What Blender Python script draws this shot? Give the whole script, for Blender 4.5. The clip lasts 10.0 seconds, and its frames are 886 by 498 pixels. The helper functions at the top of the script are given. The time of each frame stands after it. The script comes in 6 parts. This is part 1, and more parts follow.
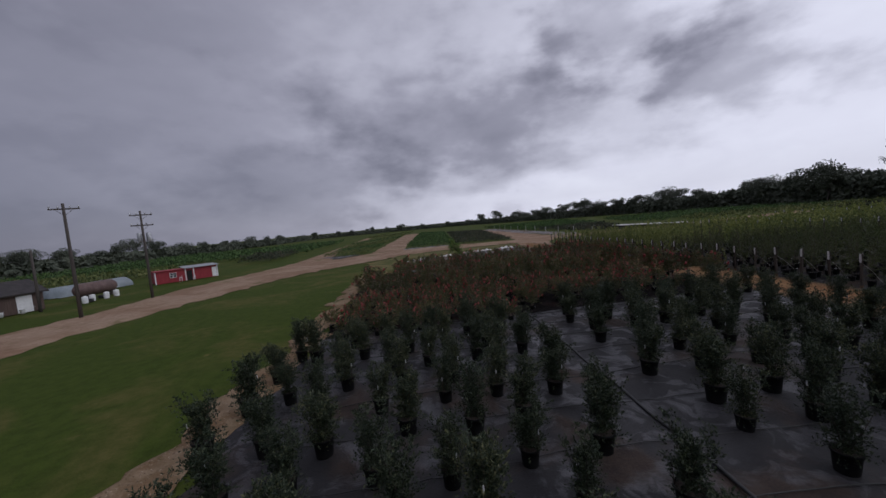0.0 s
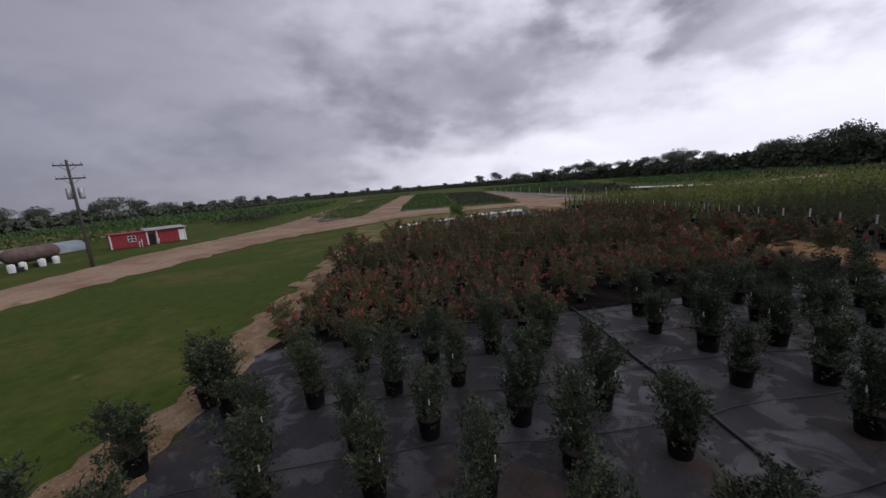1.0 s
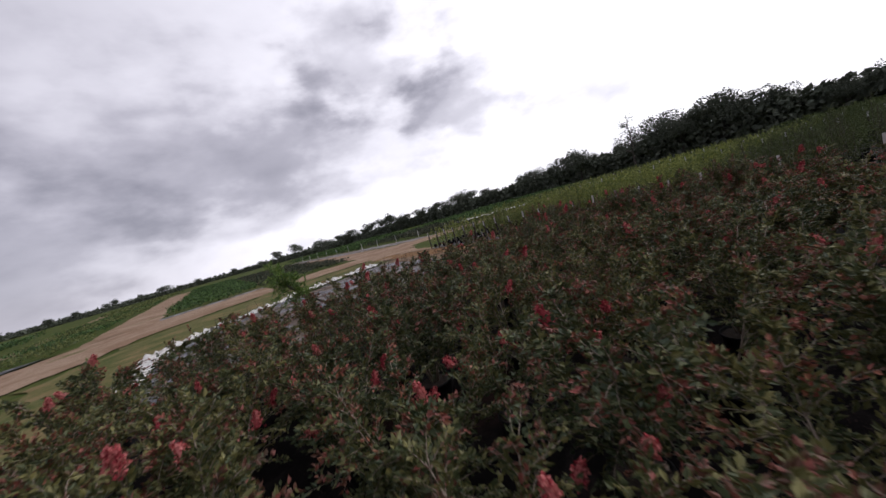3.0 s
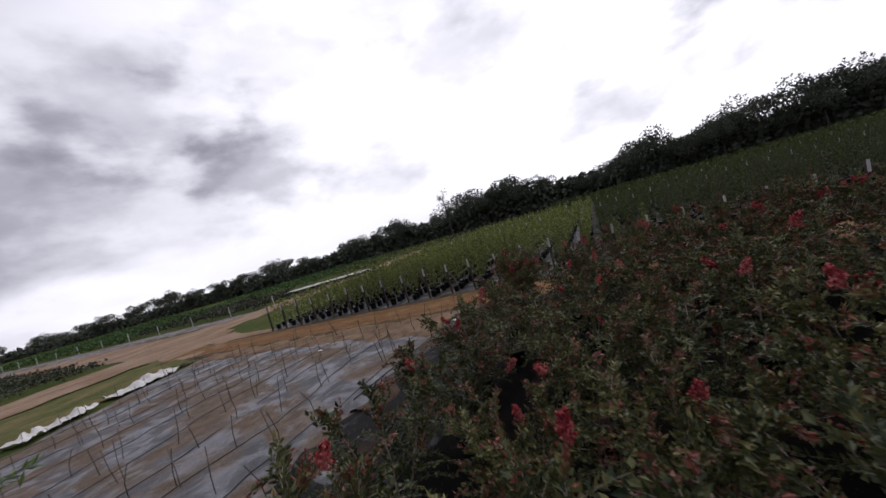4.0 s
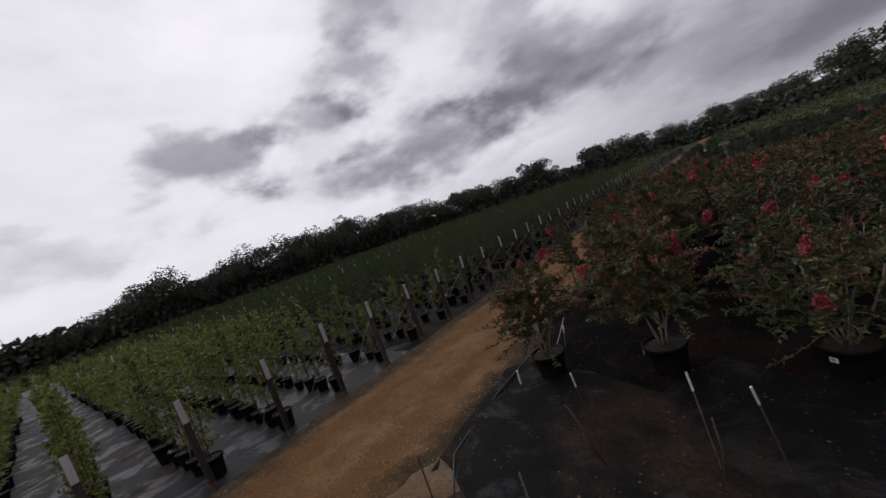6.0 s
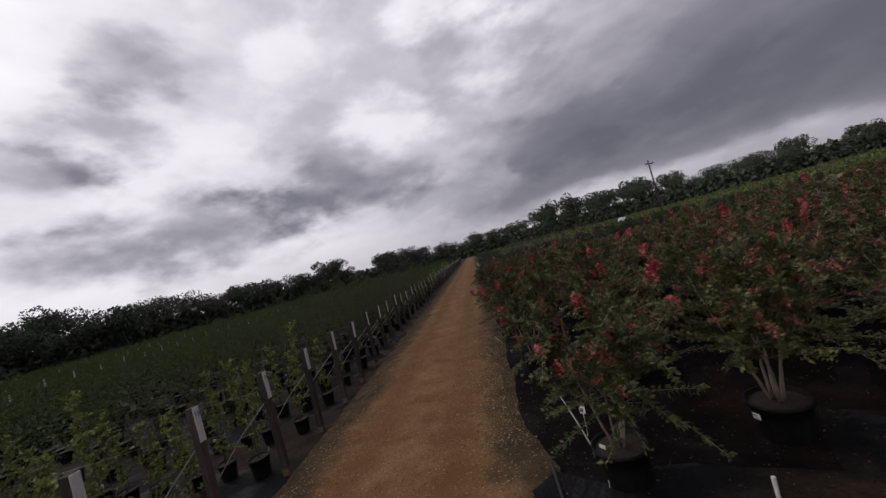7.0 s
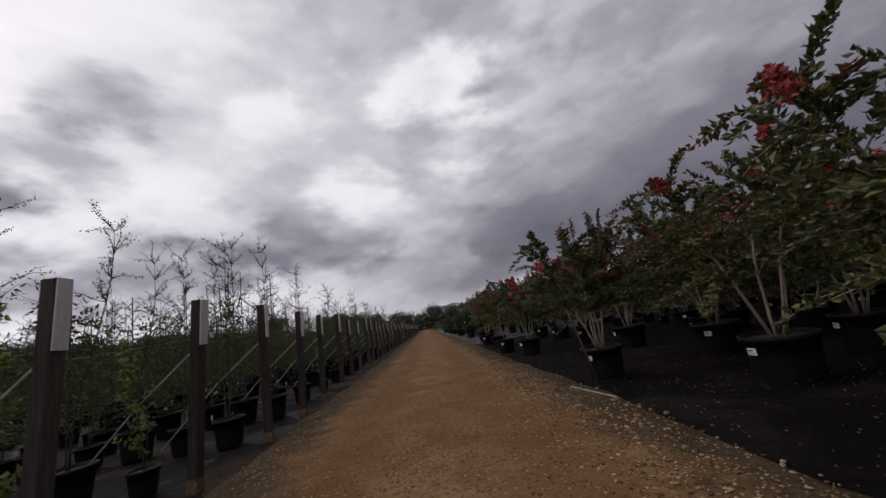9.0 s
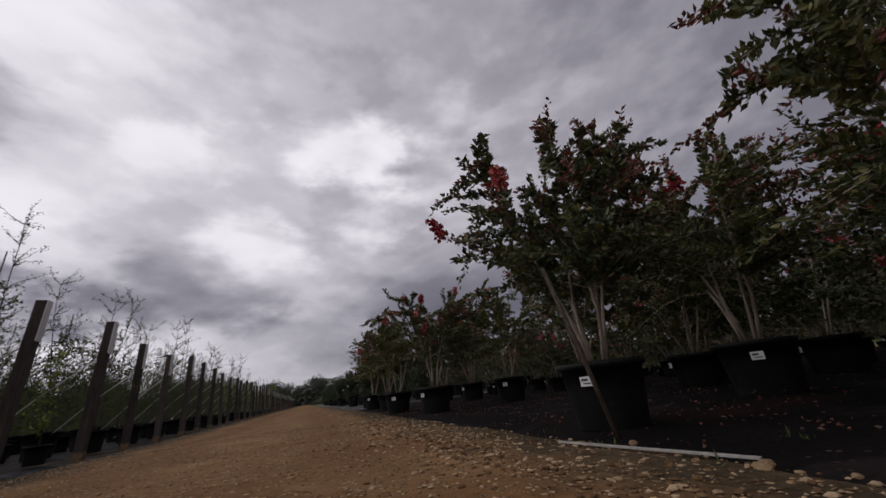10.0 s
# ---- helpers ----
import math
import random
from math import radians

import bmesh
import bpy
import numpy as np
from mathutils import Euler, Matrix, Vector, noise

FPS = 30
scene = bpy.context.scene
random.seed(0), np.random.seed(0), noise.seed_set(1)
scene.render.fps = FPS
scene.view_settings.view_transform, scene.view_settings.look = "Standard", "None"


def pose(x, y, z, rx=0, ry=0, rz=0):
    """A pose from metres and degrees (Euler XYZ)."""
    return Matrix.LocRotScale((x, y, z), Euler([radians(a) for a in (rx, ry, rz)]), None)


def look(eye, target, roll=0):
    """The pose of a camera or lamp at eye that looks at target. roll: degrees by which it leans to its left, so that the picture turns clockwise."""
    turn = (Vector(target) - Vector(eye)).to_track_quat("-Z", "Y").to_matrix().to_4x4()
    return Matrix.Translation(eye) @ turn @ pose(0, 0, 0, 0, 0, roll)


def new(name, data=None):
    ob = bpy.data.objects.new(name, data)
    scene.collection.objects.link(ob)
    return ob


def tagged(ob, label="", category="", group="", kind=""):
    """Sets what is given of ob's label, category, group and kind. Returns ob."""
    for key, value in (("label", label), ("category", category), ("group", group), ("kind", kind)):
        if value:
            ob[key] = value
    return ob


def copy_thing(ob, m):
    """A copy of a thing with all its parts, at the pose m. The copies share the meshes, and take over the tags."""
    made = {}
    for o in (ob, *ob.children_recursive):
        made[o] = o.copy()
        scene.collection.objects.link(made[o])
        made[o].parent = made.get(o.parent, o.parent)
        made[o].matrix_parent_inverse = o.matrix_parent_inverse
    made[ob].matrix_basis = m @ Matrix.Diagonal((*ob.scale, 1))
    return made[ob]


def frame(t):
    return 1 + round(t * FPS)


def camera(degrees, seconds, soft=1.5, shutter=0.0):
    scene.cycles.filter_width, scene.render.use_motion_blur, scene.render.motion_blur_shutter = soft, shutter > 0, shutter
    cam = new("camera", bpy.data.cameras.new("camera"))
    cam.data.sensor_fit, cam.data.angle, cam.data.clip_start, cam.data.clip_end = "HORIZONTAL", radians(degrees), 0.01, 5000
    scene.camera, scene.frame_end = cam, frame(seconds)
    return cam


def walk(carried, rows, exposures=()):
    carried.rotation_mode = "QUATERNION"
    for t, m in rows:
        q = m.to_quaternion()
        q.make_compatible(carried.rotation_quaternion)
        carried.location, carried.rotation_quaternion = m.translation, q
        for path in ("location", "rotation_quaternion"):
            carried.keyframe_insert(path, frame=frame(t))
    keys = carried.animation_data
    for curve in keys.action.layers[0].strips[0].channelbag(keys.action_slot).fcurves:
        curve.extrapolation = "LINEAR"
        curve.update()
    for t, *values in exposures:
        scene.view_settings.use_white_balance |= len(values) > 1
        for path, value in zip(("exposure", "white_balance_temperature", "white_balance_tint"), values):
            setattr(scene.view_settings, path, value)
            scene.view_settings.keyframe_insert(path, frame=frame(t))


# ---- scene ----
from math import cos, sin

# the camera and its walk: over the block, round its corner, and down on to the lane
cam = camera(101.56, 10.0, 1.5, 0.06)
PATH = [
    (0.0, pose(17.346, 41.168, 4.746, 85.79, 5.20, 174.99)),
    (0.5, pose(17.220, 38.191, 4.968, 81.14, 4.79, 174.85)),
    (1.0, pose(17.166, 35.065, 4.347, 79.84, 4.56, 174.53)),
    (1.5, pose(17.315, 31.728, 3.318, 79.27, 4.40, 173.89)),
    (2.0, pose(17.287, 27.333, 2.465, 82.89, 5.53, 170.39)),
    (2.2, pose(17.186, 25.513, 2.361, 81.81, 10.60, 168.23)),
    (3.3, pose(15.950, 15.450, 3.330, 85.17, 17.70, 133.62)),
    (3.5, pose(15.620, 13.808, 3.498, 83.92, 19.53, 128.24)),
    (4.0, pose(13.840, 10.203, 3.278, 87.08, 15.98, 112.91)),
    (4.5, pose(11.508, 7.052, 3.017, 91.52, 13.33, 95.26)),
    (5.0, pose(8.998, 4.751, 2.962, 89.43, 17.06, 77.54)),
    (5.5, pose(6.589, 3.303, 2.905, 88.30, 19.31, 60.83)),
    (6.0, pose(4.315, 2.670, 2.843, 85.74, 19.29, 38.69)),
    (6.2, pose(3.481, 2.651, 2.805, 85.04, 18.12, 28.49)),
    (7.3, pose(0.013, 4.656, 2.380, 92.98, 15.50, 1.70)),
    (7.5, pose(-0.279, 5.182, 2.226, 92.99, 15.60, 0.86)),
    (8.0, pose(-0.773, 6.656, 1.983, 96.05, 10.83, 1.35)),
    (8.5, pose(-0.945, 8.257, 1.480, 100.62, 10.10, 0.50)),
    (9.0, pose(-0.899, 9.760, 1.002, 101.80, 9.60, -2.60)),
    (9.5, pose(-0.684, 11.226, 0.731, 104.80, -0.30, -6.70)),
    (10.0, pose(-0.463, 12.513, 0.348, 111.10, 6.20, -19.20)),
]
EXPOSURES = [(0.0, -0.30, 5950, 12.5), (0.5, -0.05, 6050, 12.5), (1.0, 0.05, 6150, 12.5), (1.5, 0.15, 6200, 11), (2.0, 0.42, 6300, 11), (3.5, 0.32, 6350, 11), (4.0, 0.2, 6300, 11), (4.5, 0.0, 6350, 11), (5.5, -0.2, 6450, 11), (6.2, -0.25, 6450, 11), (7.5, -0.07, 6550, 11), (10.0, -0.16, 6550, 11)]
walk(cam, PATH, EXPOSURES)


# ---- world and sun ----
def build_world():
    """An overcast sky: broken cloud, bright towards the west, a dark bank in the east."""
    w = bpy.data.worlds.new("overcast_sky")
    scene.world = w
    w.use_nodes = True
    nt = w.node_tree
    nt.nodes.clear()
    N, L = nt.nodes.new, nt.links.new

    def math(op, a, b=None, clamp=False):
        n = N("ShaderNodeMath")
        n.operation, n.use_clamp = op, clamp
        for i, v in enumerate((a, b)):
            if v is None:
                continue
            if isinstance(v, (int, float)):
                n.inputs[i].default_value = v
            else:
                L(v, n.inputs[i])
        return n.outputs[0]

    def ramp(fac, stops):
        n = N("ShaderNodeValToRGB")
        while len(n.color_ramp.elements) < len(stops):
            n.color_ramp.elements.new(0.5)
        for e, (p, c) in zip(n.color_ramp.elements, stops):
            e.position, e.color = p, (*c, 1)
        L(fac, n.inputs[0])
        return n.outputs[0]

    co = N("ShaderNodeTexCoord")
    sep = N("ShaderNodeSeparateXYZ")
    L(co.outputs["Generated"], sep.inputs[0])
    x, y, z = sep.outputs
    flat = N("ShaderNodeCombineXYZ")
    L(x, flat.inputs[0])
    L(y, flat.inputs[1])
    L(math("MULTIPLY", z, 1.9), flat.inputs[2])

    def clouds(scale, detail, rough, shift, warp=0.3):
        mp = N("ShaderNodeMapping")
        mp.inputs["Location"].default_value = shift
        mp.inputs["Scale"].default_value = (scale, scale, scale)
        L(flat.outputs[0], mp.inputs[0])
        n = N("ShaderNodeTexNoise")
        n.inputs["Scale"].default_value = 1.0
        n.inputs["Detail"].default_value = detail
        n.inputs["Roughness"].default_value = rough
        n.inputs["Distortion"].default_value = warp
        L(mp.outputs[0], n.inputs["Vector"])
        return n

    def step(v, a, b, hi=1.0):
        n = N("ShaderNodeMapRange")
        n.interpolation_type = "SMOOTHSTEP"
        n.inputs["From Min"].default_value, n.inputs["From Max"].default_value = a, b
        n.inputs["To Max"].default_value = hi
        L(v, n.inputs["Value"])
        return n.outputs[0]

    big = clouds(1.9, 5.0, 0.46, (3.1, 1.7, 0.4), 0.0).outputs["Fac"]
    # the same billows twice, the second a little higher: their difference models lit tops and grey bases
    lit = clouds(4.0, 8.0, 0.5, (7.3, 2.2, 1.1), 0.0).outputs["Fac"]
    shade = clouds(4.0, 8.0, 0.5, (7.3, 2.2, 1.22), 0.0).outputs["Fac"]
    puff = step(lit, 0.48, 0.60)
    # thin in the west and thick in the east
    west = math("ADD", math("MULTIPLY", x, -0.99), math("MULTIPLY", y, -0.05))
    open_sky = math("ADD", step(y, -0.45, 0.45, 0.75), step(west, 0.35, 0.95, 0.25))
    level = math("ADD", math("MULTIPLY", west, 0.37), 0.55)
    level = math("ADD", level, math("MULTIPLY", math("SUBTRACT", big, 0.5), math("ADD", math("MULTIPLY", open_sky, 0.16), 0.24)))
    body = math("ADD", math("MULTIPLY", puff, -0.155), math("MULTIPLY", math("SUBTRACT", shade, lit), 0.75))
    level = math("ADD", level, math("MULTIPLY", body, math("ADD", math("MULTIPLY", open_sky, 0.22), 0.16)))
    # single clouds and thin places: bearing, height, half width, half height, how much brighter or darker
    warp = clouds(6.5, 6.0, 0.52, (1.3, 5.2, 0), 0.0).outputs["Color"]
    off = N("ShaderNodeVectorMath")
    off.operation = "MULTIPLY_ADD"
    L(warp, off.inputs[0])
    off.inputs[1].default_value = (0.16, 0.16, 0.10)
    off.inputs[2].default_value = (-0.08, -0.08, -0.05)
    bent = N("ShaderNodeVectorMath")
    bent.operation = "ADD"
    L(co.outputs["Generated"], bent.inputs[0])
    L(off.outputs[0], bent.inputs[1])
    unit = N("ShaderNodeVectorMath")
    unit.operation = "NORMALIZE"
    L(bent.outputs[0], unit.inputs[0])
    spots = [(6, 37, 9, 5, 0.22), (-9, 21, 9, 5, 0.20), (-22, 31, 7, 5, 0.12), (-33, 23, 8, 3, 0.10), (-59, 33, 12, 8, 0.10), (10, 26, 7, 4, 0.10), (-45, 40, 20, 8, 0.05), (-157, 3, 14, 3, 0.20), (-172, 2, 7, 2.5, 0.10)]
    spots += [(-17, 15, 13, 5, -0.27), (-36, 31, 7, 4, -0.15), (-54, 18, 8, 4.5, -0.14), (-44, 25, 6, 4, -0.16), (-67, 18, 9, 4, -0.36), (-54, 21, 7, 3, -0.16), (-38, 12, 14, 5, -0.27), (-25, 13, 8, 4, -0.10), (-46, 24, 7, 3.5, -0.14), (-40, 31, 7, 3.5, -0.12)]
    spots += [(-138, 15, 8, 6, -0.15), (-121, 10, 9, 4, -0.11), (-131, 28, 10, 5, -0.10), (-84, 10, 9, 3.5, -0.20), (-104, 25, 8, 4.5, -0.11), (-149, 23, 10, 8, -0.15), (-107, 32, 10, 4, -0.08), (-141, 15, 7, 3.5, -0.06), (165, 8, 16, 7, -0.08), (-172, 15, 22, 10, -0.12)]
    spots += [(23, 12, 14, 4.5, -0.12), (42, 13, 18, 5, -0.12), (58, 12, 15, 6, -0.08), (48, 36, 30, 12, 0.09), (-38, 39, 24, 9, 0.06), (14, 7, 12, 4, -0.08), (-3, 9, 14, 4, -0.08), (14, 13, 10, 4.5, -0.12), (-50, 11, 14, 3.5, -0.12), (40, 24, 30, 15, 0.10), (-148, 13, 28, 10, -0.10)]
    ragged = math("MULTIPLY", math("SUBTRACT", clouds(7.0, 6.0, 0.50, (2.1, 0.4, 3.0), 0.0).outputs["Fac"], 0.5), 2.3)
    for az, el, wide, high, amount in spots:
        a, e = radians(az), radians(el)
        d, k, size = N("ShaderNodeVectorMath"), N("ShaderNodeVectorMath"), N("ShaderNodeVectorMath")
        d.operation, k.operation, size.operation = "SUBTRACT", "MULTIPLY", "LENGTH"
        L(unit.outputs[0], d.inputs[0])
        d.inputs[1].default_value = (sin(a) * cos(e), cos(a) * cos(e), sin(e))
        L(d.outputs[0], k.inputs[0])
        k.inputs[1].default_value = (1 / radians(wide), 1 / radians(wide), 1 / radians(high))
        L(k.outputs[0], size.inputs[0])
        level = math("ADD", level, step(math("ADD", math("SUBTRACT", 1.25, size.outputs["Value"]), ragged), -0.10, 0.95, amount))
    # the long dark bank in the north-east, with a paler strip under its edge
    zb = N("ShaderNodeSeparateXYZ")
    L(unit.outputs[0], zb.inputs[0])
    bank = step(zb.outputs[2], 0.050, 0.105)
    where = math("MULTIPLY", step(x, -0.05, 0.4), step(y, 0.2, 0.6))
    shape = math("SUBTRACT", math("MULTIPLY", math("SUBTRACT", 1.0, bank), 0.22), math("MULTIPLY", math("MULTIPLY", bank, math("SUBTRACT", 1.0, step(zb.outputs[2], 0.16, 0.5))), 0.17))
    level = math("ADD", level, math("MULTIPLY", where, shape))
    level = math("ADD", level, 0.0, True)
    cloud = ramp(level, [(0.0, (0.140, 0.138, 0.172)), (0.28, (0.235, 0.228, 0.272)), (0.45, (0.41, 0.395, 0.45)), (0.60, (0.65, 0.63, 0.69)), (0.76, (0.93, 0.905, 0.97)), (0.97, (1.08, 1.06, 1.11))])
    # a paler strip low over the horizon
    low = math("MULTIPLY", math("SUBTRACT", 1.0, math("MULTIPLY", math("ABSOLUTE", math("SUBTRACT", z, 0.04)), 14.0), True), 0.45)
    low = math("MULTIPLY", low, math("ADD", step(west, -0.25, 0.3, 0.6), step(y, 0.2, 0.6, 0.5), True))
    pale = N("ShaderNodeMix")
    pale.data_type = "RGBA"
    L(low, pale.inputs[0])
    L(cloud, pale.inputs[6])
    pale.inputs[7].default_value = (0.52, 0.50, 0.57, 1)
    sky = N("ShaderNodeTexSky")
    sky.sky_type, sky.sun_disc = "NISHITA", False
    sky.sun_elevation, sky.sun_rotation = radians(43), radians(299)
    bg_sky, bg_cloud, add, out = N("ShaderNodeBackground"), N("ShaderNodeBackground"), N("ShaderNodeAddShader"), N("ShaderNodeOutputWorld")
    bg_sky.inputs["Strength"].default_value = 0.004
    bg_cloud.inputs["Strength"].default_value = 0.95
    L(sky.outputs[0], bg_sky.inputs[0])
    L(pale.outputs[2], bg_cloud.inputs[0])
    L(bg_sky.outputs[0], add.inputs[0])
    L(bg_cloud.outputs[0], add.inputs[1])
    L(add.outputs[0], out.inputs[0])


build_world()
sun = new("sun", bpy.data.lights.new("sun", "SUN"))
sun.data.energy, sun.data.angle, sun.data.color = 0.42, radians(25), (1.0, 0.97, 0.93)
sun.matrix_basis = look((-25, 14, 27), (0, 0, 0))


# ---- materials ----
def material(name, stops, scale=4.0, rough=0.8, bump=0.3, fine=8.0, island=0.0, metal=0.0, spec=0.5, thin=0.0, bump_dist=0.02, obj=0.0, rough_var=0.0, stretch=(1, 1, 1)):
    """A surface whose colour runs through stops by two sizes of noise; island and obj: how much single pieces and objects differ; thin: light let through."""
    m = bpy.data.materials.new(name)
    m.use_nodes = True
    nt = m.node_tree
    N, L = nt.nodes.new, nt.links.new
    bsdf = nt.nodes["Principled BSDF"]
    co, mp = N("ShaderNodeTexCoord"), N("ShaderNodeMapping")
    mp.inputs["Scale"].default_value = stretch
    L(co.outputs["Object"], mp.inputs[0])

    def noise_tex(s, d):
        n = N("ShaderNodeTexNoise")
        n.inputs["Scale"].default_value, n.inputs["Detail"].default_value = s, d
        n.inputs["Roughness"].default_value = 0.62
        L(mp.outputs[0], n.inputs["Vector"])
        return n.outputs["Fac"]

    def math(op, a, b):
        n = N("ShaderNodeMath")
        n.operation = op
        for i, v in enumerate((a, b)):
            if isinstance(v, (int, float)):
                n.inputs[i].default_value = v
            else:
                L(v, n.inputs[i])
        return n.outputs[0]

    a, b = noise_tex(scale, 4.0), noise_tex(scale * fine, 5.0)
    fac = math("ADD", math("MULTIPLY", a, 0.6), math("MULTIPLY", b, 0.4))
    if island:
        g = N("ShaderNodeNewGeometry")
        fac = math("ADD", fac, math("MULTIPLY", math("SUBTRACT", g.outputs["Random Per Island"], 0.5), island))
    if obj:
        o = N("ShaderNodeObjectInfo")
        fac = math("ADD", fac, math("MULTIPLY", math("SUBTRACT", o.outputs["Random"], 0.5), obj))
    r = N("ShaderNodeValToRGB")
    while len(r.color_ramp.elements) < len(stops):
        r.color_ramp.elements.new(0.5)
    for e, (p, c) in zip(r.color_ramp.elements, stops):
        e.position, e.color = p, (*c, 1)
    L(fac, r.inputs[0])
    L(r.outputs[0], bsdf.inputs["Base Color"])
    bsdf.inputs["Metallic"].default_value = metal
    bsdf.inputs["Specular IOR Level"].default_value = spec
    if rough_var:
        L(math("ADD", math("MULTIPLY", math("SUBTRACT", a, 0.5), rough_var), rough), bsdf.inputs["Roughness"])
    else:
        bsdf.inputs["Roughness"].default_value = rough
    if bump:
        bp = N("ShaderNodeBump")
        bp.inputs["Strength"].default_value, bp.inputs["Distance"].default_value = bump, bump_dist
        L(math("ADD", math("MULTIPLY", a, 0.6), math("MULTIPLY", b, 0.5)), bp.inputs["Height"])
        L(bp.outputs[0], bsdf.inputs["Normal"])
    if thin:
        tr, mix, out = N("ShaderNodeBsdfTranslucent"), N("ShaderNodeMixShader"), nt.nodes["Material Output"]
        mix.inputs[0].default_value = thin
        L(r.outputs[0], tr.inputs[0])
        L(bsdf.outputs[0], mix.inputs[1])
        L(tr.outputs[0], mix.inputs[2])
        L(mix.outputs[0], out.inputs[0])
    return m


def soft_step(nt, v, a, b):
    n = nt.nodes.new("ShaderNodeMapRange")
    n.interpolation_type = "SMOOTHSTEP"
    n.inputs["From Min"].default_value, n.inputs["From Max"].default_value = a, b
    nt.links.new(v, n.inputs["Value"])
    return n.outputs[0]


def layered(name, base, top, mask, rough, spec, bump, pebbles=None, ruts=None, third=None, edge=None):
    """A ground surface of two or three layers. base, top, third: (dark, light) colours; mask: (noise scale, lower, upper) of the top layer;
    third has (dark, light, scale, lower, upper); pebbles: (per metre, dark, light, share); ruts: (middle, half gauge); edge: (from, to, dark, light), soil along both sides of the ruts."""
    m = bpy.data.materials.new(name)
    m.use_nodes = True
    nt = m.node_tree
    N, L = nt.nodes.new, nt.links.new
    bsdf = nt.nodes["Principled BSDF"]
    co = N("ShaderNodeTexCoord").outputs["Object"]

    def tex(s, d, r=0.6, warp=0.0):
        n = N("ShaderNodeTexNoise")
        n.inputs["Scale"].default_value, n.inputs["Detail"].default_value = s, d
        n.inputs["Roughness"].default_value, n.inputs["Distortion"].default_value = r, warp
        L(co, n.inputs["Vector"])
        return n.outputs["Fac"]

    def math(op, a, b):
        n = N("ShaderNodeMath")
        n.operation = op
        for i, v in enumerate((a, b)):
            if isinstance(v, (int, float)):
                n.inputs[i].default_value = v
            else:
                L(v, n.inputs[i])
        return n.outputs[0]

    def mix(f, a, b):
        n = N("ShaderNodeMix")
        n.data_type = "RGBA"
        L(f, n.inputs[0])
        for k, v in ((6, a), (7, b)):
            if isinstance(v, tuple):
                n.inputs[k].default_value = (*v, 1)
            else:
                L(v, n.inputs[k])
        return n.outputs[2]

    fine, mid = tex(26.0, 5.0), tex(2.4, 5.0)
    grain = soft_step(nt, math("ADD", math("MULTIPLY", fine, 0.5), math("MULTIPLY", mid, 0.5)), 0.36, 0.64)
    cover = soft_step(nt, tex(mask[0], 7.0, 0.6, 0.8), mask[1], mask[2])
    col = mix(cover, mix(grain, *base), mix(grain, *top))
    rg = math("ADD", math("MULTIPLY", cover, rough[1] - rough[0]), rough[0])
    height = math("ADD", math("ADD", math("MULTIPLY", fine, 0.35), math("MULTIPLY", mid, 0.5)), math("MULTIPLY", cover, 0.25))
    if third:
        c3 = soft_step(nt, tex(third[2], 6.0, 0.62, 0.4), third[3], third[4])
        col = mix(c3, col, mix(grain, third[0], third[1]))
        rg = math("MAXIMUM", rg, math("MULTIPLY", c3, 0.9))
    if pebbles:
        vo = N("ShaderNodeTexVoronoi")
        vo.inputs["Scale"].default_value = pebbles[0]
        L(co, vo.inputs["Vector"])
        sep = N("ShaderNodeSeparateColor")
        L(vo.outputs["Color"], sep.inputs[0])
        keep = math("ADD", math("MULTIPLY", math("SUBTRACT", mid, 0.5), 1.6), pebbles[3])
        if ruts:
            xyz = N("ShaderNodeSeparateXYZ")
            L(co, xyz.inputs[0])
            wob = math("MULTIPLY", math("SUBTRACT", tex(0.5, 3.0), 0.5), 0.5)
            off = math("ABSOLUTE", math("SUBTRACT", math("ABSOLUTE", math("ADD", math("SUBTRACT", xyz.outputs[0], ruts[0]), wob), 0.0), ruts[1]), 0.0)
            rut = math("SUBTRACT", 1.0, soft_step(nt, off, 0.08, 0.42))
            keep = math("SUBTRACT", keep, math("MULTIPLY", rut, 0.34))
            col = mix(math("MULTIPLY", rut, 0.55), col, base[0])
            height = math("SUBTRACT", height, math("MULTIPLY", rut, 0.3))
            if edge:
                far = math("ADD", math("ABSOLUTE", math("SUBTRACT", xyz.outputs[0], ruts[0]), 0.0), math("MULTIPLY", math("SUBTRACT", tex(1.6, 5.0), 0.5), 1.3))
                side = soft_step(nt, far, edge[0], edge[1])
                col = mix(side, col, mix(grain, edge[2], edge[3]))
                keep = math("SUBTRACT", keep, math("MULTIPLY", side, 0.42))
        there = math("MULTIPLY", soft_step(nt, math("SUBTRACT", keep, sep.outputs[0]), 0.0, 0.06), math("SUBTRACT", 1.0, soft_step(nt, vo.outputs["Distance"], 0.28, 0.42)))
        col = mix(there, col, mix(sep.outputs[1], pebbles[1], pebbles[2]))
        height = math("ADD", height, math("MULTIPLY", there, 0.55))
    L(col, bsdf.inputs["Base Color"])
    L(rg, bsdf.inputs["Roughness"])
    bsdf.inputs["Specular IOR Level"].default_value = spec
    bp = N("ShaderNodeBump")
    bp.inputs["Strength"].default_value, bp.inputs["Distance"].default_value = bump
    L(height, bp.inputs["Height"])
    L(bp.outputs[0], bsdf.inputs["Normal"])
    return m


def ramp3(dark, mid, light, a=0.3, b=0.5, c=0.7):
    return [(a, dark), (b, mid), (c, light)]


